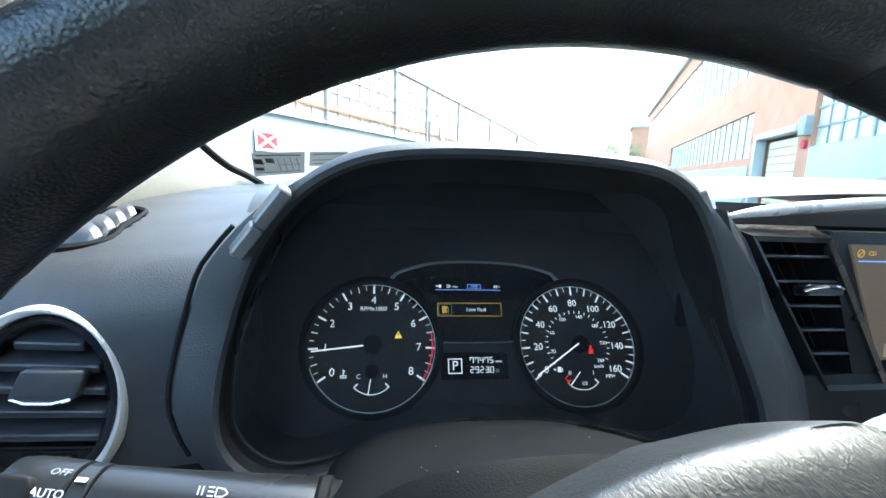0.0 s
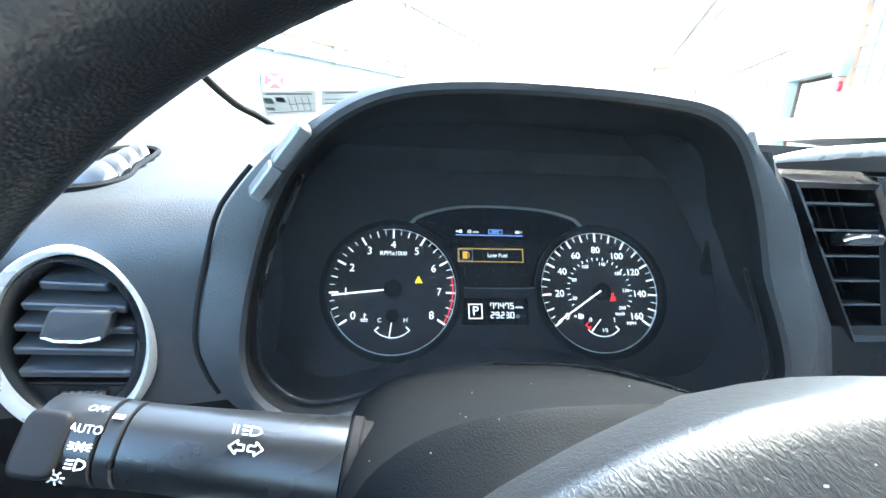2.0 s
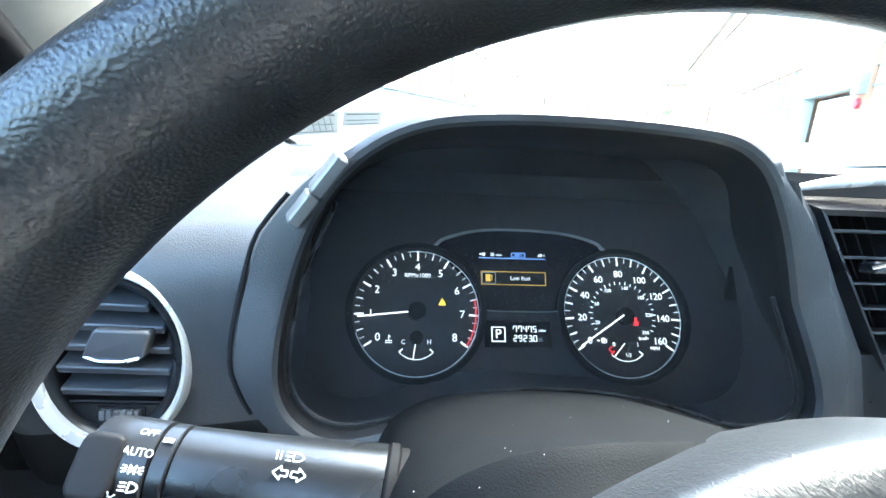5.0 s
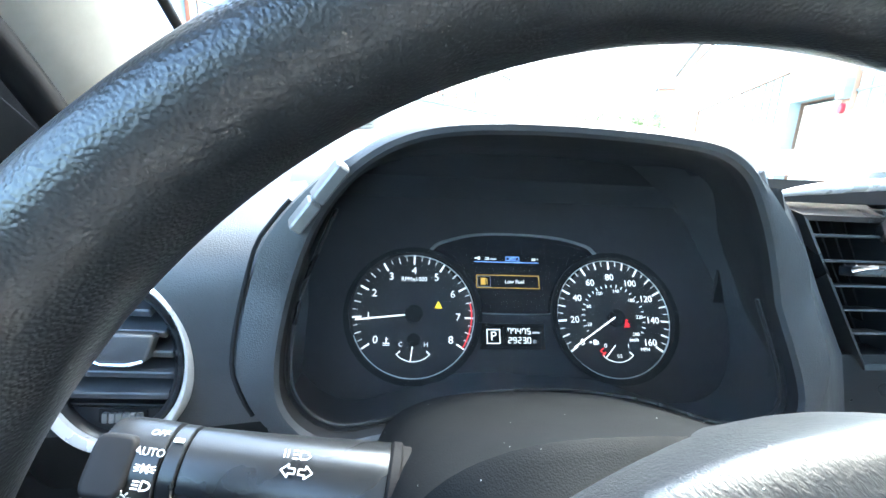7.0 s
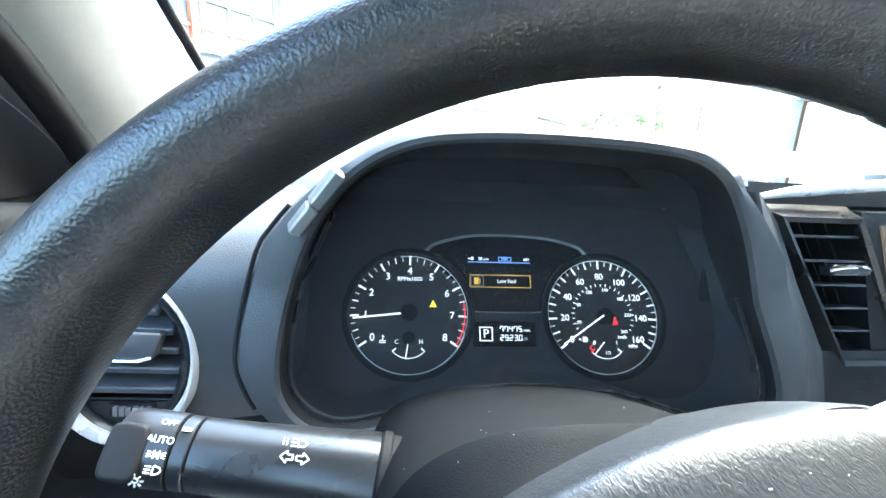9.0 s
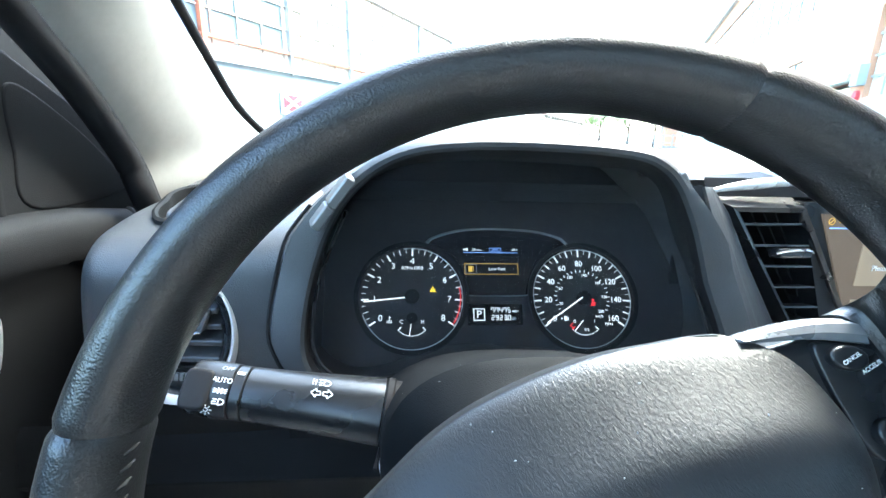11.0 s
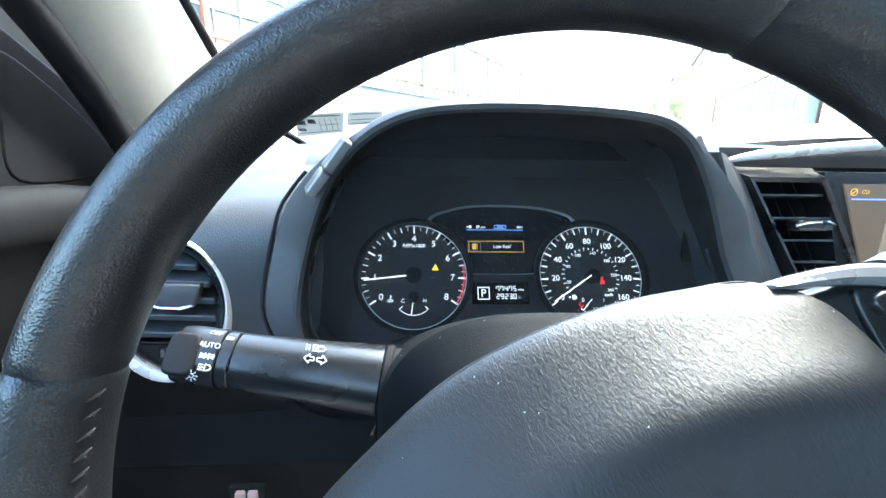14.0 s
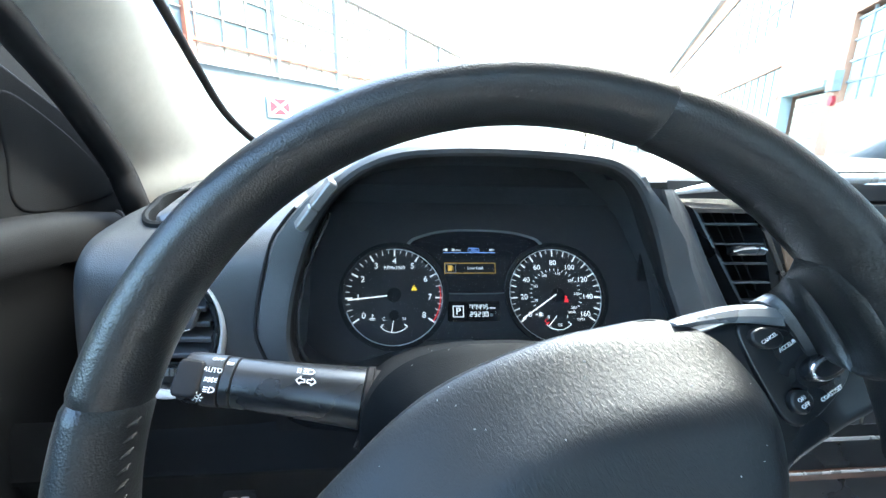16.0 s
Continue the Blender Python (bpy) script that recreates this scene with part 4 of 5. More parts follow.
DEFR = [(-0.332, -0.044), (-0.352, -0.0176), (-0.364, 0.022), (-0.372, 0.0616), (-0.364, 0.0913), (-0.34, 0.1012), (-0.322, 0.088), (-0.312, 0.055), (-0.304, 0.0154), (-0.296, -0.0176), (-0.308, -0.04)]


def inside(x, y, loop):
    hit = False
    for (x0, y0), (x1, y1) in zip(loop, loop[1:] + loop[:1]):
        if (y0 > y) != (y1 > y) and x < (x1 - x0) * (y - y0) / (y1 - y0) + x0:
            hit = not hit
    return hit


rows = []
for st in spline([(x, t, 0) for x, t in stations], 72):
    x, t = st.x, st.y
    rows.append(spline([(x + 0.030 * max(0.0, (-0.36 - x) / 0.098) * max(0.0, min(1.0, (z + t - 1.10) / 0.12)), y + (0.16 * max(0, (-0.36 - x) / 0.1) ** 2 if y < 0.09 else 0), z + t) for y, z in left_prof], 130))
skin = loft([r[:108] for r in rows], closed=False, cap=False)
# the same front goes on in a darker colour that imitates its shade
part("left_lower", loft([r[107:] for r in rows], closed=False, cap=False), M_DOOR, dash, "black lower front, coloured darker as shaded")
inv = VM.inverted()
gone = []
for f in skin.faces:
    c = f.calc_center_median()
    q = inv @ c
    if (q.x / (RA - 0.003)) ** 2 + (q.y / (RB - 0.003)) ** 2 < 1 and abs(q.z) < 0.06:
        gone.append(f)
    elif c.z > 1.22 and inside(c.x, c.y, DEFR):
        gone.append(f)
bmesh.ops.delete(skin, geom=gone, context="FACES")
part("left_top", skin, M_DASH, dash, "grained black dash top and front")
# a rounded inner flank, towards the gauges
part("left_flank", loft([rows[-1], [p + Vector((0.010, 0.012, -0.010)) for p in rows[-1]], [p + Vector((0.012, 0.10, -0.02)) for p in rows[-1]]], closed=False, cap=False), M_DASH, dash)
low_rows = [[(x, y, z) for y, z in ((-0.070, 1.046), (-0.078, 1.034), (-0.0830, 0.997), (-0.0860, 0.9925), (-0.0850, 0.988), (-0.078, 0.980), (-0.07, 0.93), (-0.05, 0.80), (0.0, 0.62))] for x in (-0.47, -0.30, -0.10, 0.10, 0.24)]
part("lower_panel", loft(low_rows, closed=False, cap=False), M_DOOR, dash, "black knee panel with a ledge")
mid_rows = [[(x, y, z) for y, z in ((-0.020, 1.070), (-0.060, 1.066), (-0.080, 1.050), (-0.078, 1.030))] for x in (-0.215, -0.15, -0.05, 0.10, 0.24)]
part("end_cap", merge(box((0.30, 0.01, 0.63), pose(-0.50, 0.19, 0.905)), box((0.01, 0.40, 0.62), pose(-0.492, 0.0, 0.905))), M_CAVE, dash, "dark end of the dash beside the door")
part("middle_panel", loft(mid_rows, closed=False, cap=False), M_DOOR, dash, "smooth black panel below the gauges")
# shallow scallop under the stalk
sc = spline([(-0.222, -0.080, 1.068), (-0.2105, -0.0835, 1.0599), (-0.1967, -0.085, 1.0487), (-0.1798, -0.085, 1.0412), (-0.1568, -0.085, 1.0369), (-0.115, -0.085, 1.0350)], 30)
part("scallop", loft([[p + Vector((0, 0.004, 0.03)), p + Vector((0, 0.001, 0.002)), p + Vector((0, -0.002, 0)), p + Vector((0, 0.002, -0.0025)), p + Vector((0, 0.006, -0.004))] for p in sc], closed=False, cap=False), M_COVER, dash, "curved edge of a shallow scallop")
# right of the gauges
right_prof = [(0.62, 0.000), (0.40, 0.008), (0.25, 0.012), (0.12, 0.012), (0.04, 0.008), (-0.005, 0.0), (-0.022, -0.007)]
rrows = []
for x, t in ((0.135, 1.296), (0.19, 1.298), (0.26, 1.304), (0.34, 1.309), (0.45, 1.312), (0.60, 1.310), (0.80, 1.305), (0.95, 1.295)):
    rrows.append(spline([(x, y, z + t) for y, z in right_prof], 30))
part("right_top", loft(rrows, closed=False, cap=False), M_DASH, dash, "grained black dash top")
mrows = []
for x in (-0.22, -0.1, 0.0, 0.1, 0.2):
    mrows.append(spline([(x, y, z + 1.283) for y, z in ((0.62, 0.01), (0.40, 0.014), (0.25, 0.012), (0.10, 0.0), (0.05, -0.03))], 20))
part("middle_top", loft(mrows, closed=False, cap=False), M_DASH, dash, "grained black dash top behind the hood")
# satin strip that runs over the centre vent
strip = spline([(0.206, -0.036, 1.2775), (0.240, -0.037, 1.2835), (0.300, -0.038, 1.290), (0.370, -0.038, 1.2955), (0.50, -0.038, 1.299), (0.70, -0.030, 1.299)], 40)
part("trim_strip", tube(strip, [0.0025 + 0.0042 * min(1, i / 9) for i in range(40)], 12, flat=0.8), M_SILVER, dash, "satin silver trim strip")
# diagonal shoulder between gauges and centre vent
sh = []
for (x0, z0, y0), (x1, z1, y1) in zip([(0.160, 1.285, -0.085), (0.183, 1.240, -0.080), (0.200, 1.195, -0.082), (0.216, 1.140, -0.090), (0.226, 1.080, -0.090), (0.230, 1.02, -0.085)],
                                      [(0.207, 1.281, -0.034), (0.219, 1.258, -0.046), (0.250, 1.200, -0.050), (0.285, 1.140, -0.055), (0.300, 1.080, -0.060), (0.305, 1.02, -0.060)]):
    a, b = Vector((x0, y0, z0)), Vector((x1, y1, z1))
    m1 = a.lerp(b, 0.5) + Vector((0, -0.004, 0))
    sh.append([a + Vector((-0.006, 0.03, 0)), a, a.lerp(b, 0.2) + Vector((0, -0.004, 0)), m1, m1 + Vector((0.003, 0.003, 0)), a.lerp(b, 0.85), b, b + Vector((0.004, 0.03, 0))])
part("centre_shoulder", loft([spline(q, 22) for q in sh], closed=False, cap=False), M_DASH, dash, "grained black shoulder beside the gauges")
# under the trim strip: recessed black fascia carrying vent and screen
fas = []
for x in (0.205, 0.30, 0.42, 0.60, 0.85):
    fas.append([(x, -0.022, 1.290), (x, -0.030, 1.272), (x, -0.020, 1.262), (x, 0.03, 1.258)])
part("fascia_lip", loft(fas, closed=False, cap=False), M_SOFT, dash, "black lip under the trim strip")

# ---- centre vent ----
vent2 = thing("centre_air_vent", Matrix.Translation((0.27, -0.04, 1.2)), "black rectangular centre air vent with chrome-tipped tab", "air vent")
VQ = [(0.219, 1.263), (0.297, 1.263), (0.386, 1.122), (0.318, 1.122)]   # leaning outline in x, z


def vq(f, g):
    """A point in the vent's opening: f across, g down."""
    a = Vector((VQ[0][0], 0, VQ[0][1])).lerp(Vector((VQ[1][0], 0, VQ[1][1])), f)
    b = Vector((VQ[3][0], 0, VQ[3][1])).lerp(Vector((VQ[2][0], 0, VQ[2][1])), f)
    return a.lerp(b, g)


fr = []
for f, g, nf, ng in ((0, 0, 1, 1), (1, 0, -1, 1), (1, 1, -1, -1), (0, 1, 1, -1)):
    p = vq(f, g)
    ins = vq(f + nf * 0.06, g + ng * 0.035)
    o = vq(f - nf * 0.10, g - ng * 0.06)
    fr.append([o + Vector((0, -0.030, 0)), p + Vector((0, -0.052, 0)), ins + Vector((0, -0.050, 0)), ins + Vector((0, 0.0, 0))])
part("frame", loft(fr, closed=False, wrap=True), M_SOFT, vent2, "black vent frame", smooth=False)
part("back", box((0.16, 0.004, 0.16), pose(0.285, 0.012, 1.195)), M_CAVE, vent2, "dark duct")
for g in (0.14, 0.30, 0.46, 0.62, 0.78, 0.93):
    a, b = vq(0.04, g), vq(0.96, g)
    d = (b - a).length
    part("slat", box((d, 0.022, 0.0022), Matrix.Translation((a + b) / 2 + Vector((0, -0.035, 0))) @ pose(0, 0, 0, -12), 0.0009), M_SLAT, vent2)
for f in (0.15, 0.32, 0.5, 0.68, 0.85):
    a, b = vq(f, 0.05), vq(f, 0.95)
    bm = loft([[q + Vector((dx, dy, 0)) for dx, dy in ((-0.001, -0.022), (0.001, -0.022), (0.001, 0.0), (-0.001, 0.0))] for q in (a, b)])
    part("vane", bm, M_CAVE, vent2)
tabp = Vector((0.2875, 0, 1.2165))
tab = part("tab", box((0.036, 0.016, 0.010), Matrix.Translation(tabp + Vector((0.002, -0.052, 0.000))) @ pose(0, 0, 0, -15), 0.004, 3), M_SOFT, vent2, "black vent tab")
part("tab_edge", tube(spline([tabp + Vector((-0.018, -0.058, 0.001)), tabp + Vector((-0.010, -0.062, 0.005)), tabp + Vector((0.005, -0.063, 0.006)), tabp + Vector((0.021, -0.058, 0.002))], 16), 0.0018, 8), M_CHROME, tab, "chrome edge")

# ---- screen ----
screen = thing("centre_screen", Matrix.Translation((0.42, -0.03, 1.2)), "centre display with a warm brown lit picture", "screen")
part("housing", loft([[(x, y, z) for x, z in [(0.299, 1.268), (0.64, 1.268), (0.64, 1.122), (0.353, 1.122)]] for y in (-0.046, 0.0)]), M_SOFT, screen, "black screen surround")
part("glass", loft([[(x, y, z) for x, z in [(0.320, 1.257), (0.61, 1.257), (0.61, 1.150), (0.369, 1.150)]] for y in (-0.0485, -0.044)]), M_SCREEN, screen, "warm brown lit display", smooth=False)
part("dialog_box", box((0.16, 0.0008, 0.045), pose(0.452, -0.0492, 1.203)), M_SCREENLIGHT, screen, "lighter message box", smooth=False)
FRONT = pose(0, 0, 0, 90)
part("message", lettering("Please eject disc", 0.0085, 0, 0, 0), M_PRINT, screen, "", PLACE[screen.name].inverted() @ Matrix.Translation((0.415, -0.0502, 1.200)) @ FRONT, smooth=False)
part("status_text", lettering("CD", 0.0055, 0, 0, 0), M_AMBER, screen, "", PLACE[screen.name].inverted() @ Matrix.Translation((0.343, -0.0492, 1.2495)) @ FRONT, smooth=False)
part("status_icon", merge(ringmesh(0.0030, 0.0037, 0, 0.0003, n=24), bar(-0.002, -0.002, 0.002, 0.002, 0.0007)), M_AMBER, screen, "", PLACE[screen.name].inverted() @ Matrix.Translation((0.331, -0.0492, 1.2495)) @ FRONT, smooth=False)
part("soft_key", box((0.026, 0.0008, 0.012), pose(0.386, -0.0492, 1.159)), M_SCREENLIGHT, screen, "", smooth=False)
part("status_line", box((0.24, 0.0006, 0.0012), pose(0.45, -0.0492, 1.2425)), M_BLUE, screen, "", smooth=False)

# ---- centre stack below the screen ----
stack = thing("centre_console", Matrix.Translation((0.45, 0, 1.0)), "black centre console with silver-edged buttons and dark wood", "console")
part("body", loft([[(x, y, z) for y, z in ((-0.047, 1.135), (-0.055, 1.10), (-0.058, 0.98), (-0.075, 0.93), (-0.09, 0.80), (-0.10, 0.62), (0.05, 0.62), (0.05, 1.135))] for x in (0.29, 0.60, 0.78)]), M_SOFT, stack, "black console body")
for k in range(4):
    part("button", box((0.048, 0.010, 0.022), pose(0.40 + 0.050 * k, -0.058, 1.010), 0.004, 3), M_SOFT, stack, "black console button")
part("silver_edge", tube([(0.34, -0.062, 0.988), (0.42, -0.068, 0.985), (0.60, -0.068, 0.985)], 0.0022, 8), M_PULL, stack, "thin silver edge")
part("button_print", lettering("BACK", 0.010, 0, 0, 0), M_PRINT, stack, "", PLACE[stack.name].inverted() @ Matrix.Translation((0.450, -0.0640, 1.010)) @ FRONT, smooth=False)
part("wood_panel", box((0.26, 0.012, 0.10), pose(0.475, -0.068, 0.895), 0.005, 3), M_WOOD, stack, "dark lacquered wood panel")
part("wood_edge", tube([(0.345, -0.076, 0.84), (0.345, -0.076, 0.945), (0.60, -0.076, 0.946)], 0.0018, 8), M_PULL, stack, "thin silver edge")

# ---- left round vent ----
vent = thing("round_air_vent", VM, "round black air vent with a satin silver ring", "air vent")


def oval(a, b, z, n=72):
    return [(a * math.cos(2 * math.pi * k / n), b * math.sin(2 * math.pi * k / n), z) for k in range(n)]


def oval_ring(sections):
    rings = [[(x + (o[0] if o else 0), y + (o[0] if o else 0), z_) for x, y, z_ in oval(a, b, z)] for a, b, z, *o in sections]
    return loft(rings, closed=True, cap=False)


part("silver_ring", oval_ring([(RA + 0.001, RB + 0.001, -0.006), (RA, RB, 0.002), (RA - 0.0015, RB - 0.0015, 0.0045), (RA - 0.0035, RB - 0.0035, 0.0045, 0.0005), (RA - 0.0058, RB - 0.0062, 0.003, 0.0018), (RA - 0.0066, RB - 0.0070, -0.002, 0.0022)]), M_SILVER, vent, "satin silver ring", Matrix())
part("inner_ring", oval_ring([(RA - 0.0064, RB - 0.0064, -0.001), (RA - 0.0085, RB - 0.0085, 0.001), (RA - 0.0115, RB - 0.0115, -0.002), (RA - 0.013, RB - 0.013, -0.012), (RA - 0.014, RB - 0.014, -0.05)]), M_SOFT, vent, "black inner ring", Matrix())
part("duct", prism([(x, y) for x, y, z in oval(RA - 0.010, RB - 0.010, 0)], 0.002, Matrix.Translation((0, 0, -0.046))), M_CAVE, vent, "dark duct", Matrix())
base_out = [(x, y) for x, y, z in oval(RA - 0.011, RB - 0.011, 0) if y < -0.026]
base_out.sort(key=lambda q: math.atan2(q[1], q[0]))
part("lower_lip", prism(base_out, 0.012, Matrix.Translation((0, 0, -0.018)), 0.003, 2), M_SOFT, vent, "black lower lip", Matrix())
tw = part("thumb_wheel", box((0.030, 0.009, 0.003), pose(0.004, -0.038, -0.0062), 0.001), M_CAVE, vent, "dark slot of the thumb wheel", Matrix())
for k in range(6):
    part("ridge", box((0.0034, 0.007, 0.004), pose(-0.006 + 0.0042 * k, -0.038, -0.0035), 0.001), M_GREYMETAL, tw, "", Matrix())
for k, y in enumerate((0.040, 0.026, 0.012, -0.003, -0.018)):
    hw = (RA - 0.0135) * math.sqrt(max(0.05, 1 - (y / (RB - 0.0135)) ** 2))
    part("slat", box((2 * hw, 0.0062, 0.024), Matrix.Translation((0.001, y, -0.014)) @ pose(0, 0, 0, 24), 0.0024, 3), M_SLAT, vent, "", Matrix())
vtab = part("tab", prism([(-0.019, -0.0085), (0.012, -0.0085), (0.0155, -0.006), (0.0195, 0.0095), (0.018, 0.0115), (-0.012, 0.0115), (-0.0145, 0.0095), (-0.020, -0.0065)], 0.010, Matrix.Translation((0.006, 0.012, -0.004)), 0.0022, 3), M_SLAT, vent, "black vent tab", Matrix())
part("tab_edge", tube([(-0.0125, 0.0050, 0.0045), (-0.004, 0.0030, 0.0062), (0.010, 0.0030, 0.0062), (0.0195, 0.0055, 0.0050)], 0.0015, 8), M_CHROME, vtab, "chrome edge", Matrix())

# ---- side defroster vent on the dash top ----
defr = thing("side_defroster_vent", Matrix.Translation((-0.36, 0.1, 1.245)), "slim side window defroster vent with curved fins", "air vent")
dz = lambda y: 1.2435 + (0.14 if y > 0 else 0.17) * y
dout = DEFR
dl = [Vector((x, y, dz(y) + 0.004)) for x, y in dout]
dsm = spline(dl, 64, closed=True)
dc = sum(dsm, Vector()) / 64
part("frame", loft([[p + Vector((0, 0, -0.006)) for p in dsm], dsm, [p + (dc - p).normalized() * 0.004 + Vector((0, 0, 0.0015)) for p in dsm], [p + (dc - p).normalized() * 0.008 for p in dsm], [p + (dc - p).normalized() * 0.009 + Vector((0, 0, -0.02)) for p in dsm]], closed=True, cap=False), M_COVER, defr, "black vent frame")
part("well", prism([(p.x, p.y) for p in [p + (dc - p).normalized() * 0.006 for p in dsm]], 0.001, Matrix.Translation((0, 0, 1.234))), M_CAVE, defr, "dark well")
for k in range(4):
    yc = -0.010 + 0.027 * k
    xc = -0.3240 - 0.0045 * k
    zc = dz(yc) - 0.003
    w = 0.019 - 0.0012 * k
    fin = []
    for j in range(15):
        t = j / 14
        bow = math.sin(math.pi * t)
        x = xc + w * (1 - 2 * t)
        y = yc + 0.020 * (t - 0.3) + 0.006 * bow
        h = 0.016 * math.sin(math.pi * (0.10 + 0.80 * t)) ** 0.7
        fin.append([(x, y - 0.016, zc - 0.010), (x, y - 0.013, zc + h * 0.35), (x, y - 0.007, zc + h * 0.8), (x, y + 0.001, zc + h), (x, y + 0.003, zc + h * 0.92), (x, y - 0.005, zc + h * 0.6), (x, y - 0.010, zc + h * 0.2), (x, y - 0.012, zc - 0.010)])
    part("fin", loft(fin), M_FIN, defr, "curved pale grey fin")

# ---- small things under the dash ----
ign = thing("starter_slot_surround", Matrix.Translation((-0.12, -0.184, 1.09)), "slim white curved light strip beside the column", "trim")
part("strip", tube(spline([(-0.117, -0.170, 1.112), (-0.1195, -0.175, 1.095), (-0.119, -0.178, 1.078), (-0.114, -0.180, 1.062)], 16), 0.0026, 8), M_PRINT, ign, "white strip")
sw = thing("knee_switch", Matrix.Translation((-0.247, -0.105, 0.985)), "small switch with two pinkish lit keys below the dash", "switch")
for x in (-0.2525, -0.2415):
    part("key", box((0.008, 0.006, 0.012), pose(x, -0.106, 0.973), 0.0015), mat("pinkish key", (0.55, 0.38, 0.36), 0.4, scale=80), sw, "pinkish key")
part("housing", box((0.032, 0.006, 0.024), pose(-0.247, -0.101, 0.970), 0.002), M_CAVE, sw, "black housing")


# ---- windscreen pillar, door, glass and cabin shell ----
def strip_between(front, rear, bulge, n=24, across=10):
    """A trim skin between two edge curves, bulging into the cabin."""
    F, R = spline(front, n), spline(rear, n)
    rows = []
    for f, r in zip(F, R):
        rows.append([f.lerp(r, j / across) + Vector(bulge) * math.sin(math.pi * j / across) ** 0.8 for j in range(across + 1)])
    return loft(rows, closed=False, cap=False)


GLASS_EDGE = [(-0.355, 0.600, 1.280), (-0.371, 0.550, 1.297), (-0.392, 0.480, 1.318), (-0.420, 0.400, 1.369), (-0.418, 0.280, 1.437), (-0.400, 0.150, 1.489), (-0.375, -0.050, 1.570), (-0.345, -0.250, 1.640)]
SEAL_EDGE = [(-0.412, 0.130, 1.205), (-0.413, 0.110, 1.248), (-0.421, 0.100, 1.291), (-0.416, 0.036, 1.356), (-0.409, -0.024, 1.399), (-0.400, -0.080, 1.428), (-0.396, -0.25, 1.50), (-0.375, -0.45, 1.60)]
pillar = thing("windscreen_pillar", Matrix.Translation((-0.42, 0.2, 1.35)), "light grey textured windscreen pillar trim", "pillar", kind="structure")
part("trim", strip_between(GLASS_EDGE, SEAL_EDGE, (0.030, -0.035, 0.012), 40, 14), M_PILLAR, pillar, "light grey moulded trim")
part("glass_seal", tube([p + Vector((0.004, 0.004, 0.006)) for p in spline(GLASS_EDGE, 40)], 0.0068, 10), M_RUBBER, pillar, "black windscreen edge")
part("door_seal", tube([p + Vector((-0.012, -0.012, 0.0)) for p in spline(SEAL_EDGE, 40)], 0.015, 12), M_RUBBER, pillar, "black rubber door seal")

door = thing("driver_door", Matrix.Translation((-0.46, -0.3, 1.0)), "black driver door panel with a silver pull surround", "car door")
dprof = [(-0.480, 1.235), (-0.470, 1.246), (-0.455, 1.245), (-0.444, 1.236), (-0.440, 1.220), (-0.443, 1.200), (-0.452, 1.180), (-0.460, 1.155), (-0.464, 1.10), (-0.465, 1.04), (-0.462, 0.96), (-0.452, 0.88), (-0.452, 0.60)]


def door_front(z):
    return 0.118 + (z - 1.235) * 0.50 if z > 1.03 else 0.118 - 0.205 * 0.50


drows = []
dp = spline([(x, 0, z) for x, z in dprof], 40)
for j in range(25):
    f = j / 24
    drows.append([Vector((p.x + 0.010 * math.exp(-((f - 0.72) / 0.08) ** 2) * (1 if p.z > 1.2 else 0) - 0.006 * (f > 0.985), -1.1 + (door_front(p.z) + 1.1) * f, p.z - 0.018 * max(0.0, (f - 0.90) / 0.1) * (1 if p.z > 1.19 else 0) + 0.004 * math.sin(f * 6))) for p in dp])
part("panel", loft(drows, closed=False, cap=False), M_DOOR, door, "grained black door panel")
part("front_edge", tube([p + Vector((-0.004, 0.004, 0)) for p in drows[-1]], 0.005, 8), M_CAVE, door, "dark gap along the door's front edge")
pull = spline([(-0.074, 1.148, 0), (-0.077, 1.161, 0), (-0.090, 1.168, 0), (-0.14, 1.166, 0), (-0.30, 1.14, 0), (-0.42, 1.07, 0), (-0.40, 0.98, 0), (-0.25, 0.985, 0), (-0.165, 1.035, 0), (-0.112, 1.075, 0), (-0.084, 1.112, 0)], 60, closed=True)
PULLM = Matrix(((0, 0, 1, -0.468), (1, 0, 0, 0), (0, 1, 0, 0), (0, 0, 0, 1)))
part("pull_surround", prism([(p.x, p.y) for p in pull], 0.012, PULLM, 0.005, 4), M_PULL, door, "satin silver pull surround")
cup = spline([(-0.115, 1.115, 0), (-0.16, 1.118, 0), (-0.32, 1.09, 0), (-0.36, 1.03, 0), (-0.26, 1.01, 0), (-0.155, 1.05, 0), (-0.118, 1.085, 0)], 48, closed=True)
part("pull_cup", prism([(p.x, p.y) for p in cup], 0.0035, PULLM @ Matrix.Translation((0, 0, 0.0105)), 0.002, 3), M_GREYMETAL, door, "grey pull cup")
sail = [(-0.048, 1.405), (-0.035, 1.398), (0.051, 1.352), (0.129, 1.292), (0.150, 1.245), (0.148, 1.225), (-0.048, 1.225)]
part("corner_panel", prism([(y, z) for y, z in sail], 0.010, Matrix(((0, 0, 1, -0.472), (1, 0, 0, 0), (0, 1, 0, 0), (0, 0, 0, 1))), 0.004, 3), M_DOOR, door, "black triangular mirror corner panel")
dish = [(-0.020, 1.36), (0.04, 1.335), (0.105, 1.285), (0.118, 1.25), (-0.015, 1.245), (-0.026, 1.30)]
dd = spline([(y, z, 0) for y, z in dish], 40, closed=True)
part("corner_dish", prism([(p.x, p.y) for p in dd], 0.004, Matrix(((0, 0, 1, -0.4645), (1, 0, 0, 0), (0, 1, 0, 0), (0, 0, 0, 1))), 0.003, 3), M_DOOR, door, "raised dark field of the corner panel")
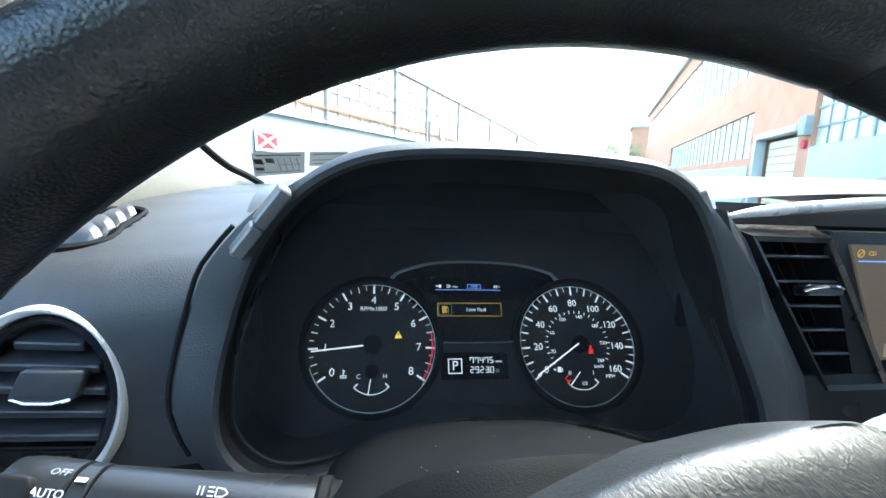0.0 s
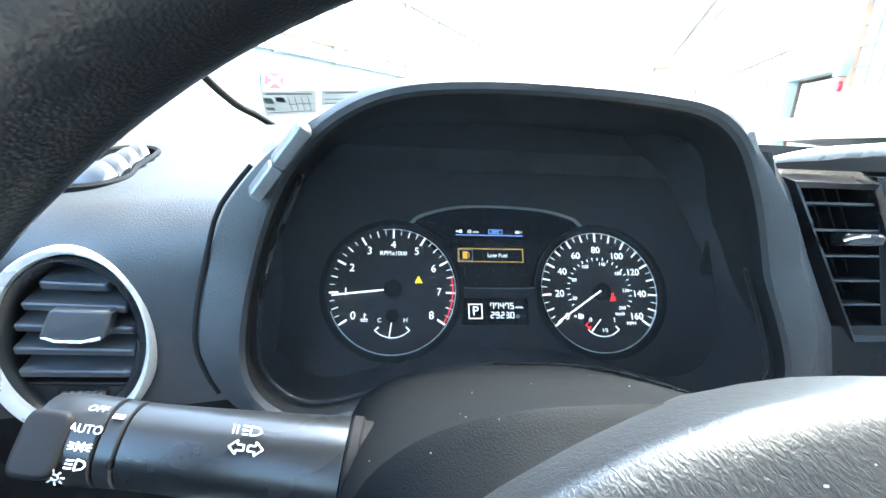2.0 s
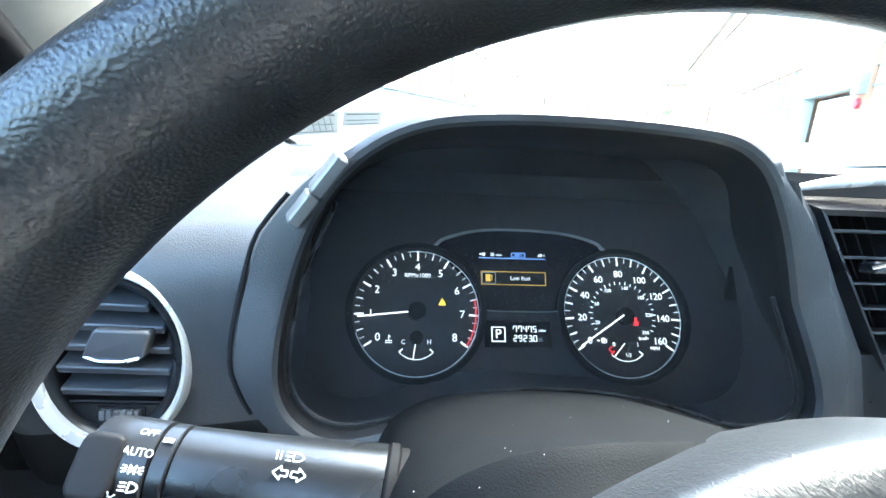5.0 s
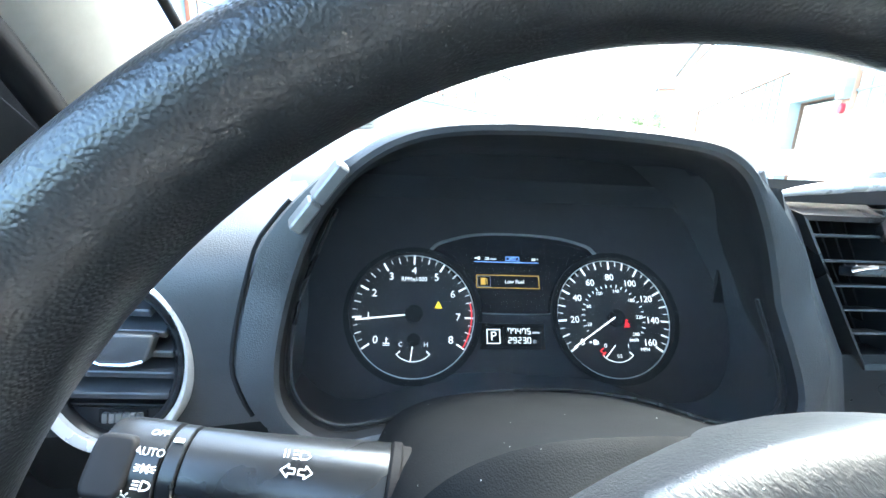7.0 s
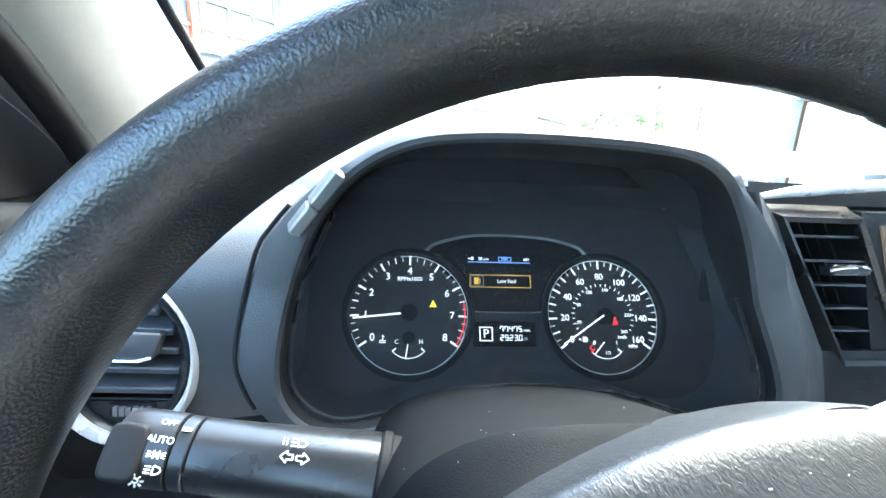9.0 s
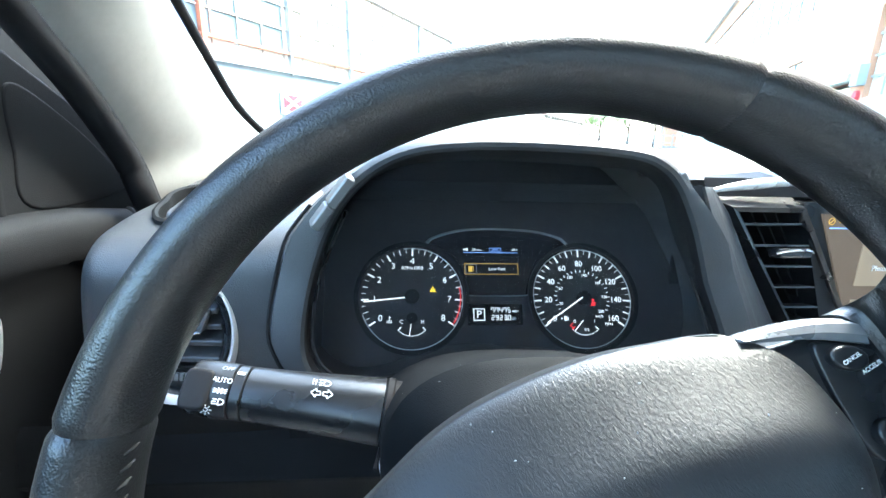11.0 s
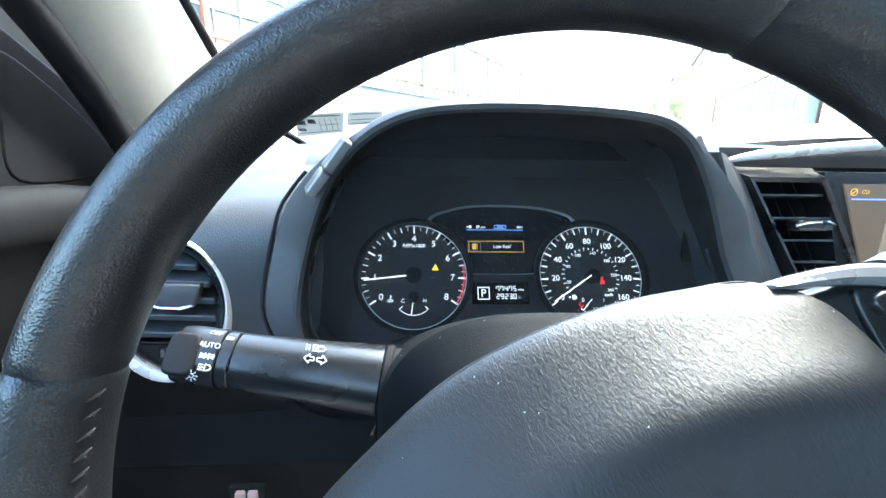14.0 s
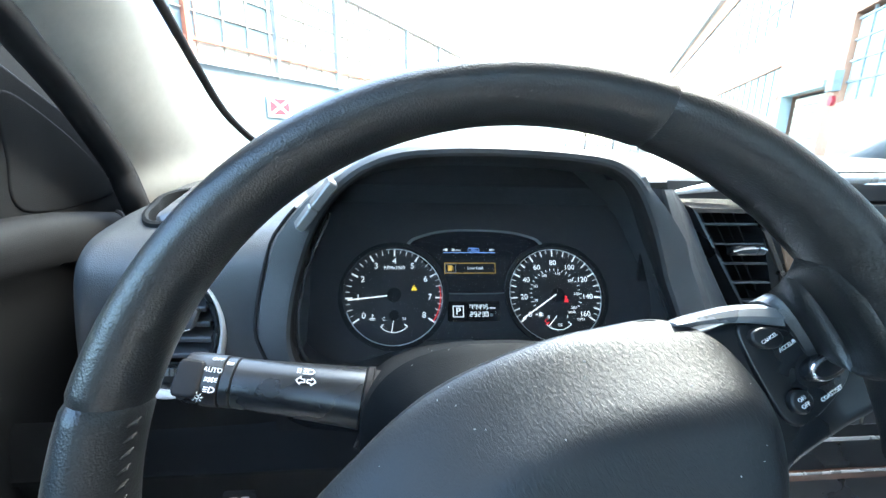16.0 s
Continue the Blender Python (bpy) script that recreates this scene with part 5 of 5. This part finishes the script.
part("window_channel", tube([(-0.468, -0.050, 1.235), (-0.466, -0.048, 1.33), (-0.460, -0.050, 1.412)], 0.0085, 10), M_RUBBER, door, "black window channel")
part("window_frame", tube([(-0.462, -0.050, 1.412), (-0.452, -0.25, 1.50), (-0.438, -0.50, 1.565), (-0.435, -1.0, 1.585)], 0.014, 10), M_RUBBER, door, "black window frame")
pane = part("window_glass", loft([[(x, -0.050, 1.23), (x, -0.052, 1.40), (x + 0.015, -0.25, 1.495), (x + 0.03, -0.50, 1.56), (x + 0.03, -1.05, 1.58), (x, -1.05, 1.23)] for x in (-0.478, -0.474)]), M_GLASS, door, "clear side glass", smooth=False)
pane.visible_shadow = False

# windscreen
ws = thing("windscreen", Matrix.Translation((0.35, 0.3, 1.45)), "clear windscreen", "windscreen", kind="structure")
wg = part("glass", loft([[(-0.36, 0.610, 1.276 + o), (1.06, 0.610, 1.276 + o), (1.03, -0.25, 1.726 + o - 0.07), (-0.33, -0.25, 1.726 + o - 0.07)] for o in (0.0, 0.004)]), M_GLASS, ws, "clear glass", smooth=False)
wg.visible_shadow = False

sticker = thing("windscreen_sticker", Matrix.Translation((-0.3, 0.49, 1.335)), "grey printed sheet lying low against the windscreen", "sticker")
SU = Vector((1, 0, 0))
SV = Vector((0, -0.65, 0.34)).normalized()
SN = SU.cross(SV)
STM = Matrix((SU, SV, SN)).transposed().to_4x4()
STM.translation = (-0.2935, 0.505, 1.3275)
STL = PLACE[sticker.name].inverted() @ STM
part("sheet", prism([(-0.0415, 0.0335), (0.0565, 0.047), (0.0435, -0.031), (-0.058, -0.056)], 0.0006), M_STICKER, sticker, "grey sheet with small print", STL, smooth=False)
part("print_line", merge(bar(-0.036, 0.027, 0.047, 0.036, 0.004), bar(-0.05, -0.040, 0.038, -0.022, 0.002)), M_DARKPRINT, sticker, "line of unreadable print", STL @ Matrix.Translation((0, 0, 0.0008)), smooth=False)
part("print_block", merge(box((0.016, 0.018, 0.0004), pose(-0.036, 0.004, 0)), box((0.016, 0.016, 0.0004), pose(-0.014, 0.010, 0)), box((0.016, 0.010, 0.0004), pose(-0.040, -0.024, 0))), M_DARKPRINT, sticker, "dark printed fields", STL @ Matrix.Translation((0, 0, 0.0008)), smooth=False)
part("print_grid", merge(*[bar(0.0 + 0.012 * k, -0.026 + 0.0025 * k, 0.0015 + 0.012 * k, 0.020 + 0.0025 * k, 0.0012) for k in range(4)], bar(-0.002, -0.004, 0.042, 0.004, 0.0012)), M_DARKPRINT, sticker, "thin printed grid", STL @ Matrix.Translation((0, 0, 0.0008)), smooth=False)
sheet2 = thing("windscreen_sheet", Matrix.Translation((-0.2, 0.48, 1.345)), "second grey printed sheet against the windscreen", "sticker")
part("sheet", prism([(0.0655, 0.048), (0.135, 0.056), (0.128, 0.010), (0.056, -0.004)], 0.0006), M_STICKER, sheet2, "grey sheet", PLACE[sheet2.name].inverted() @ STM, smooth=False)
part("print_line", merge(bar(0.070, 0.041, 0.128, 0.048, 0.003), bar(0.066, 0.020, 0.125, 0.028, 0.002), bar(0.064, 0.006, 0.124, 0.015, 0.002)), M_DARKPRINT, sheet2, "lines of unreadable print", PLACE[sheet2.name].inverted() @ STM @ Matrix.Translation((0, 0, 0.0008)), smooth=False)

# cabin shell, plain, behind and above the camera
solid("ceiling", box((1.40, 2.36, 0.03), pose(0.35, -1.43, 1.672)), M_ROOF, "light grey headliner", "ceiling", kind="structure")
solid("floor", box((1.75, 3.6, 0.04), pose(0.35, -1.1, 0.55)), M_LINING, "light grey carpeted cabin floor", "floor", kind="structure")
solid("wall_rear", merge(box((1.7, 0.05, 0.65), pose(0.35, -2.60, 0.88)), box((0.14, 0.05, 0.46), pose(-0.38, -2.60, 1.43)), box((0.14, 0.05, 0.46), pose(1.08, -2.60, 1.43))), M_LINING, "light grey rear wall with a window opening", "wall", kind="structure")
solid("wall_left", merge(box((0.05, 1.5, 0.66), pose(-0.49, -1.86, 0.89)), box((0.05, 0.10, 0.42), pose(-0.46, -1.12, 1.42)), box((0.05, 0.10, 0.42), pose(-0.46, -2.05, 1.42))), M_CABIN, "dark rear door lining", "wall", kind="structure")
solid("wall_right", merge(box((0.05, 2.7, 0.66), pose(1.19, -1.26, 0.89)), box((0.05, 0.10, 0.42), pose(1.16, -1.12, 1.42)), box((0.05, 0.10, 0.42), pose(1.16, -2.05, 1.42))), M_CABIN, "dark passenger door lining", "wall", kind="structure")
solid("firewall", box((1.75, 0.04, 0.66), pose(0.35, 0.64, 0.92)), M_CABIN, "dark bulkhead under the dashboard", "wall", kind="structure")
solid("windscreen_pillar_far", tube([(1.08, 0.60, 1.27), (1.10, 0.30, 1.43), (1.06, -0.10, 1.58), (1.03, -0.30, 1.66)], 0.045, 12), M_PILLAR, "light grey far pillar trim", "pillar", kind="structure")

bonnet = solid("bonnet", loft([[(x, y, z - 0.06 * ((x - 0.35) / 0.85) ** 2) for x in [-0.5 + 1.7 * k / 16 for k in range(17)]] for y, z in ((0.72, 1.235), (0.95, 1.225), (1.3, 1.19), (1.6, 1.13), (1.75, 1.02), (1.78, 0.80))], closed=False, cap=False), M_BODY, "dark red car bonnet beyond the windscreen", "bonnet")

# ---- the yard outside: a sloping street between two works buildings ----
sdir = Vector((0.459, 0.889, 0.035)).normalized()
side = Vector((0.889, -0.459, 0)).normalized()
ENV = Matrix((side, sdir, side.cross(sdir))).transposed().to_4x4()

gm = bmesh.new()
N = 24
grid = [[gm.verts.new((-600 + 1200 * i / N, -400 + 1300 * j / N, 0)) for i in range(N + 1)] for j in range(N + 1)]
for j in range(N):
    for i in range(N):
        gm.faces.new((grid[j][i], grid[j][i + 1], grid[j + 1][i + 1], grid[j + 1][i]))
bmesh.ops.transform(gm, matrix=ENV, verts=gm.verts)
solid("ground", gm, M_ASPHALT, "grey asphalt yard", "ground", kind="structure")


def pane_mesh(w, h, material, name):
    bm = box((0.02, w, h), None, 0.004, 1)
    me = bpy.data.meshes.new(name)
    bm.to_mesh(me)
    bm.free()
    me.materials.append(material)
    return me


def put_pane(name, me, parent, k, a, z):
    ob = new(name, me)
    ob.parent = parent
    ob.matrix_basis = Matrix.Translation((k, a, z))
    return ob


LK, RK = -6.1, 4.86
lb = thing("left_works_building", ENV, "long works building with a pale blue wall and gridded windows", "building")
part("wall", box((0.4, 70, 2.40), pose(LK - 0.2, 28, 1.20)), M_STEELBLUE, lb, "pale blue painted wall", Matrix())
# dark-coloured slab imitates the unlit depth behind the glazing
part("back_wall", box((0.3, 70, 2.3), pose(LK - 0.55, 28, 3.45)), M_CABIN, lb, "dark slab standing in for the unlit interior", Matrix())
part("eave", box((0.45, 70, 0.16), pose(LK - 0.15, 28, 4.44)), M_SIGNWHITE, lb, "pale eave board", Matrix())
part("roof", box((8, 70, 0.2), pose(LK - 4.2, 28, 4.62)), M_DARKFRAME, lb, "low roof", Matrix())
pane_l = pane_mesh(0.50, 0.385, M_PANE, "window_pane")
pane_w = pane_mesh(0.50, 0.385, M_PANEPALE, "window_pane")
pale_l = pane_mesh(0.50, 0.31, M_PANEPALE, "panel_pane")
far_l, far_bars = [], []
rnd = random.Random(12)
for c in range(-4, 56):
    a = 3.14 + 0.52 * c
    far_bars.append(box((0.03, 0.020, 2.0), pose(LK + 0.005, a + 0.26, 3.39)))
    put_pane("lower_pane", pale_l, lb, LK - 0.02, a, 2.57)
    for r in range(4):
        # beyond 6.6 m the pale colour imitates glass washed out by flare
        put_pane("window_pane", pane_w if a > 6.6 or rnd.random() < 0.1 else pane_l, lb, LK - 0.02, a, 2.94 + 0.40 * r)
# the farthest glazing is paled for flare throughout
for c in range(24):
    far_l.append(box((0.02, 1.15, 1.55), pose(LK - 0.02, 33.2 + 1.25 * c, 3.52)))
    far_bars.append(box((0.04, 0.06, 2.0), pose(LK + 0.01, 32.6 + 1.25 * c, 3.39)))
tagged(part("far_glazing", merge(*far_l), M_PANEPALE, lb, "dusty far panes, paled for flare", Matrix(), smooth=False), kind="stuff")
tagged(part("glazing_grid", merge(*far_bars, *[box((0.03, 32, 0.020), pose(LK + 0.004, 17.0, 2.74 + 0.40 * r)) for r in range(5)]), M_FRAME, lb, "thin rusty glazing bars", Matrix(), smooth=False), kind="stuff")
part("sill_rail", box((0.06, 32, 0.05), pose(LK + 0.02, 17.0, 2.735)), M_RUST, lb, "red-brown rail", Matrix())
part("ledge", box((0.10, 60, 0.05), pose(LK + 0.02, 25, 2.415)), M_SIGNWHITE, lb, "pale ledge", Matrix())
for a in (0.9, 4.78, 6.66, 8.6, 12.2, 14.75, 18.4, 24.0):
    part("post", box((0.09, 0.09 if a < 6 else 0.05, 2.1), pose(LK + 0.03, a, 3.40)), M_RUST if a < 6 else M_DARKFRAME, lb, "steel post", Matrix())
# no hole in the wall: a dark slab gives the opening's shade
part("dark_opening", box((0.05, 0.30, 0.75), pose(LK + 0.03, 14.95, 2.83)), M_CABIN, lb, "dark slab standing in for a shaded narrow opening", Matrix())
vent_disc = prism(ellipse(0, 0, 0.28, 0.28), 0.06)
bmesh.ops.transform(vent_disc, matrix=pose(LK + 0.02, 16.3, 2.90, 0, 90, 0), verts=vent_disc.verts)
part("round_vent", vent_disc, M_DARKFRAME, lb, "round dark wall vent", Matrix())

sign = thing("warning_board", ENV @ Matrix.Translation((LK + 0.03, 6.63, 1.845)), "small white board with a red field and white diagonal cross", "sign")
part("board", box((0.02, 0.64, 0.40), None, 0.004), M_SIGNWHITE, sign, "white board", Matrix())
part("red_field", box((0.006, 0.52, 0.29), pose(0.0135, 0, 0)), M_PUMP, sign, "red field", Matrix(), smooth=False)
for sg in (1, -1):
    part("cross_bar", box((0.004, 0.585, 0.052), pose(0.0185 + 0.001 * sg, 0, 0, sg * 29.1)), M_SIGNWHITE, sign, "white diagonal bar", Matrix(), smooth=False)

rb = thing("right_works_building", ENV, "salmon brick works building with gridded windows and a roller door", "building")
RW = []
# wall pieces round the openings
RW += [box((0.4, 44.0, 1.45), pose(RK + 0.2, 40.0, 4.475)), box((0.4, 44.0, 0.3), pose(RK + 0.2, 40.0, 2.0)), box((0.4, 23.0, 1.75), pose(RK + 0.2, 50.0, 2.95)), box((0.4, 44, 1.0), pose(RK + 0.2, 40, 8.6))]
RW += [box((0.4, 4.9, 8.2), pose(RK + 0.2, 15.75, 7.0 - 0.2)), box((0.4, 0.75, 2.8), pose(RK + 0.2, 13.65, 1.40)), box((0.4, 0.9, 2.8), pose(RK + 0.2, 17.75, 1.40))]
RW += [box((0.4, 24.0, 5.0), pose(RK + 0.2, 1.30, 6.7))]
part("wall", merge(*RW), M_BRICK, rb, "salmon painted brick wall", Matrix())
# again a dark slab in place of a shaded interior
part("back_wall", box((0.3, 75, 9), pose(RK + 1.2, 25, 4.5)), M_CABIN, rb, "dark slab standing in for the unlit interior", Matrix())
part("plinth", box((0.5, 44, 1.86), pose(RK + 0.2, 40, 0.93)), M_TEAL, rb, "pale teal plinth", Matrix())
part("sheet_wall", box((0.42, 22.2, 2.22), pose(RK + 0.2, 2.15, 1.11)), M_TEAL, rb, "pale teal sheet metal wall", Matrix())
part("roller_door", merge(*[box((0.05, 2.5, 0.22), pose(RK + 0.16, 15.4, 0.11 + 0.235 * k), 0.02, 2) for k in range(11)]), M_CREAM, rb, "cream roller door", Matrix())
part("door_frame", merge(box((0.30, 0.25, 2.75), pose(RK + 0.0, 17.15, 1.37)), box((0.30, 3.4, 0.16), pose(RK + 0.0, 15.6, 2.76))), M_TEAL, rb, "pale door frame", Matrix())
meter = part("wall_box", box((0.18, 0.42, 0.48), pose(RK - 0.08, 13.45, 2.75), 0.03), M_DARKFRAME, rb, "grey box on the wall", Matrix())
bell = ringmesh(0.01, 0.12, 0, 0.08, n=20)
bmesh.ops.transform(bell, matrix=pose(RK - 0.08, 13.5, 2.30, 0, 90, 0), verts=bell.verts)
part("alarm_bell", bell, M_PUMP, rb, "red alarm bell", Matrix())
pane_r = pane_mesh(0.92, 0.50, M_PANEGREEN, "window_pane")
near_r = pane_mesh(0.60, 0.42, M_PANEGREEN, "window_pane")
bars = []
for c in range(20):
    a = 18.8 + 1.0 * c
    bars.append(box((0.05, 0.07, 1.65), pose(RK + 0.10, a - 0.5, 2.95)))
    for r in range(3):
        put_pane("window_pane", pane_r, rb, RK + 0.12, a, 2.42 + 0.54 * r)
bars += [box((0.05, 20, 0.05), pose(RK + 0.10, 28.4, 2.15 + 0.54 * r)) for r in range(4)]
for c in range(18):
    a = 12.95 - 0.64 * c
    bars.append(box((0.05, 0.10 if c % 2 else 0.05, 2.0), pose(RK + 0.10, a - 0.32, 3.2)))
    for r in range(4):
        put_pane("window_pane", near_r, rb, RK + 0.12, a, 2.46 + 0.46 * r)
bars += [box((0.05, 12, 0.05), pose(RK + 0.10, 7.3, 2.235 + 0.46 * r)) for r in range(5)]
up = []
for c in range(30):
    a = 19.4 + 1.4 * c
    bars.append(box((0.05, 0.07, 2.9), pose(RK + 0.10, a - 0.7, 6.65)))
    up.append(box((0.02, 1.3, 2.8), pose(RK + 0.12, a, 6.65)))
bars += [box((0.05, 42, 0.05), pose(RK + 0.10, 40, 5.2 + 0.73 * r)) for r in range(5)]
tagged(part("upper_glazing", merge(*up), M_PANEGREEN, rb, "upper window band", Matrix(), smooth=False), kind="stuff")
tagged(part("glazing_grid", merge(*bars), M_DARKFRAME, rb, "grey glazing bars", Matrix(), smooth=False), kind="stuff")
part("roof_edge", box((0.7, 75, 0.25), pose(RK + 0.1, 25, 9.2)), M_DARKFRAME, rb, "dark roof edge", Matrix())

# far end of the street
fb = thing("far_house", ENV @ Matrix.Translation((7.5, 72, 0)), "far brick annex at the end of the street", "building")
part("wall", box((8, 6, 8.5), pose(0, 0, 4.25)), M_BRICK, fb, "salmon brick wall", Matrix())
for k in range(4):
    for r in range(2):
        part("window", box((0.06, 0.8, 1.6), pose(-4.02, -2.2 + 1.45 * k, 2.5 + 3.2 * r)), M_DARKFRAME, fb, "tall dark window", Matrix())
part("roof", box((8.6, 6.6, 0.3), pose(0, 0, 8.65)), M_DARKFRAME, fb, "flat roof", Matrix())


def tree(m, h, seed):
    rnd = random.Random(seed)
    t = thing("tree", m, "leafy green tree at the end of the street", "tree", group="trees at the end of the street")
    bms = [tube([(0, 0, 0), (0.05, 0.02, h * 0.3), (0.0, 0.1, h * 0.62)], [0.16, 0.12, 0.06], 8)]
    tips = []
    for k in range(9):
        a = 2 * math.pi * k / 9 + rnd.random()
        z0 = h * (0.28 + 0.3 * rnd.random())
        tip = Vector((math.cos(a) * h * 0.33 * (0.6 + 0.5 * rnd.random()), math.sin(a) * h * 0.33, z0 + h * (0.15 + 0.25 * rnd.random())))
        tips.append(tip)
        bms.append(tube([(0, 0, z0), tip * 0.5 + Vector((0, 0, z0 * 0.5)), tip], [0.06, 0.04, 0.015], 6))
    part("trunk", merge(*bms), M_BARK, t, "grey-brown trunk and limbs", Matrix())
    verts, faces = [], []
    for k in range(1800):
        c = rnd.choice(tips) + Vector((rnd.gauss(0, 1), rnd.gauss(0, 1), rnd.gauss(0, 0.8))) * h * 0.10
        u = Vector((rnd.gauss(0, 1), rnd.gauss(0, 1), rnd.gauss(0, 1))).normalized() * h * 0.022
        w = u.orthogonal().normalized() * h * 0.013
        i = len(verts)
        verts += [c - u, c + w, c + u, c - w]
        faces.append((i, i + 1, i + 2, i + 3))
    me = bpy.data.meshes.new("crown")
    me.from_pydata(verts, [], faces)
    tagged(part("crown", me, M_LEAF, t, "loose crown of green leaves", Matrix(), smooth=False), kind="stuff")


tree(ENV @ Matrix.Translation((-4.0, 58, 0)), 5.2, 3)
tree(ENV @ Matrix.Translation((-0.8, 62, 0)), 6.0, 5)
tree(ENV @ Matrix.Translation((2.2, 60, 0)), 5.4, 8)
tree(ENV @ Matrix.Translation((-7.5, 66, 0)), 6.5, 9)

fence = thing("far_fence", ENV @ Matrix.Translation((0, 52, 0)), "low green fence across the end of the street", "fence")
for k in range(16):
    part("post", box((0.08, 0.08, 1.5), pose(-6.5 + 0.85 * k, 0, 0.75)), M_DARKFRAME, fence, "", Matrix())
part("rail", merge(box((13.5, 0.05, 0.08), pose(0, 0, 1.35)), box((13.5, 0.05, 0.08), pose(0, 0, 0.6))), M_DARKFRAME, fence, "green rails", Matrix())

truck = thing("parked_truck", pose(-2.9, 2.6, 0, 0, 0, 4), "dark parked truck with a blue cab beside the car", "truck")
part("body", box((1.7, 3.8, 1.55), pose(0, 0, 1.18), 0.08, 3), M_BLACKPAINT, truck, "dark lower body", Matrix())
cabm = part("cab", box((1.6, 3.0, 1.0), pose(0, 0.1, 2.44), 0.12, 4), M_BLUECAR, truck, "blue painted cab", Matrix())
part("cab_window", box((0.03, 1.1, 0.5), pose(0.80, -0.5, 2.5), 0.01), M_LCD, truck, "dark cab window", Matrix())
part("step", box((0.25, 0.5, 0.35), pose(0.85, -1.3, 0.75), 0.03), M_CAVE, truck, "dark step box", Matrix())
for y in (-1.2, 1.2):
    w_ = ringmesh(0.12, 0.42, 0, 0.25, n=36)
    bmesh.ops.transform(w_, matrix=pose(0.65, y, 0.42, 0, 90, 0), verts=w_.verts)
    part("tyre", w_, M_RUBBER, truck, "black tyre", Matrix())
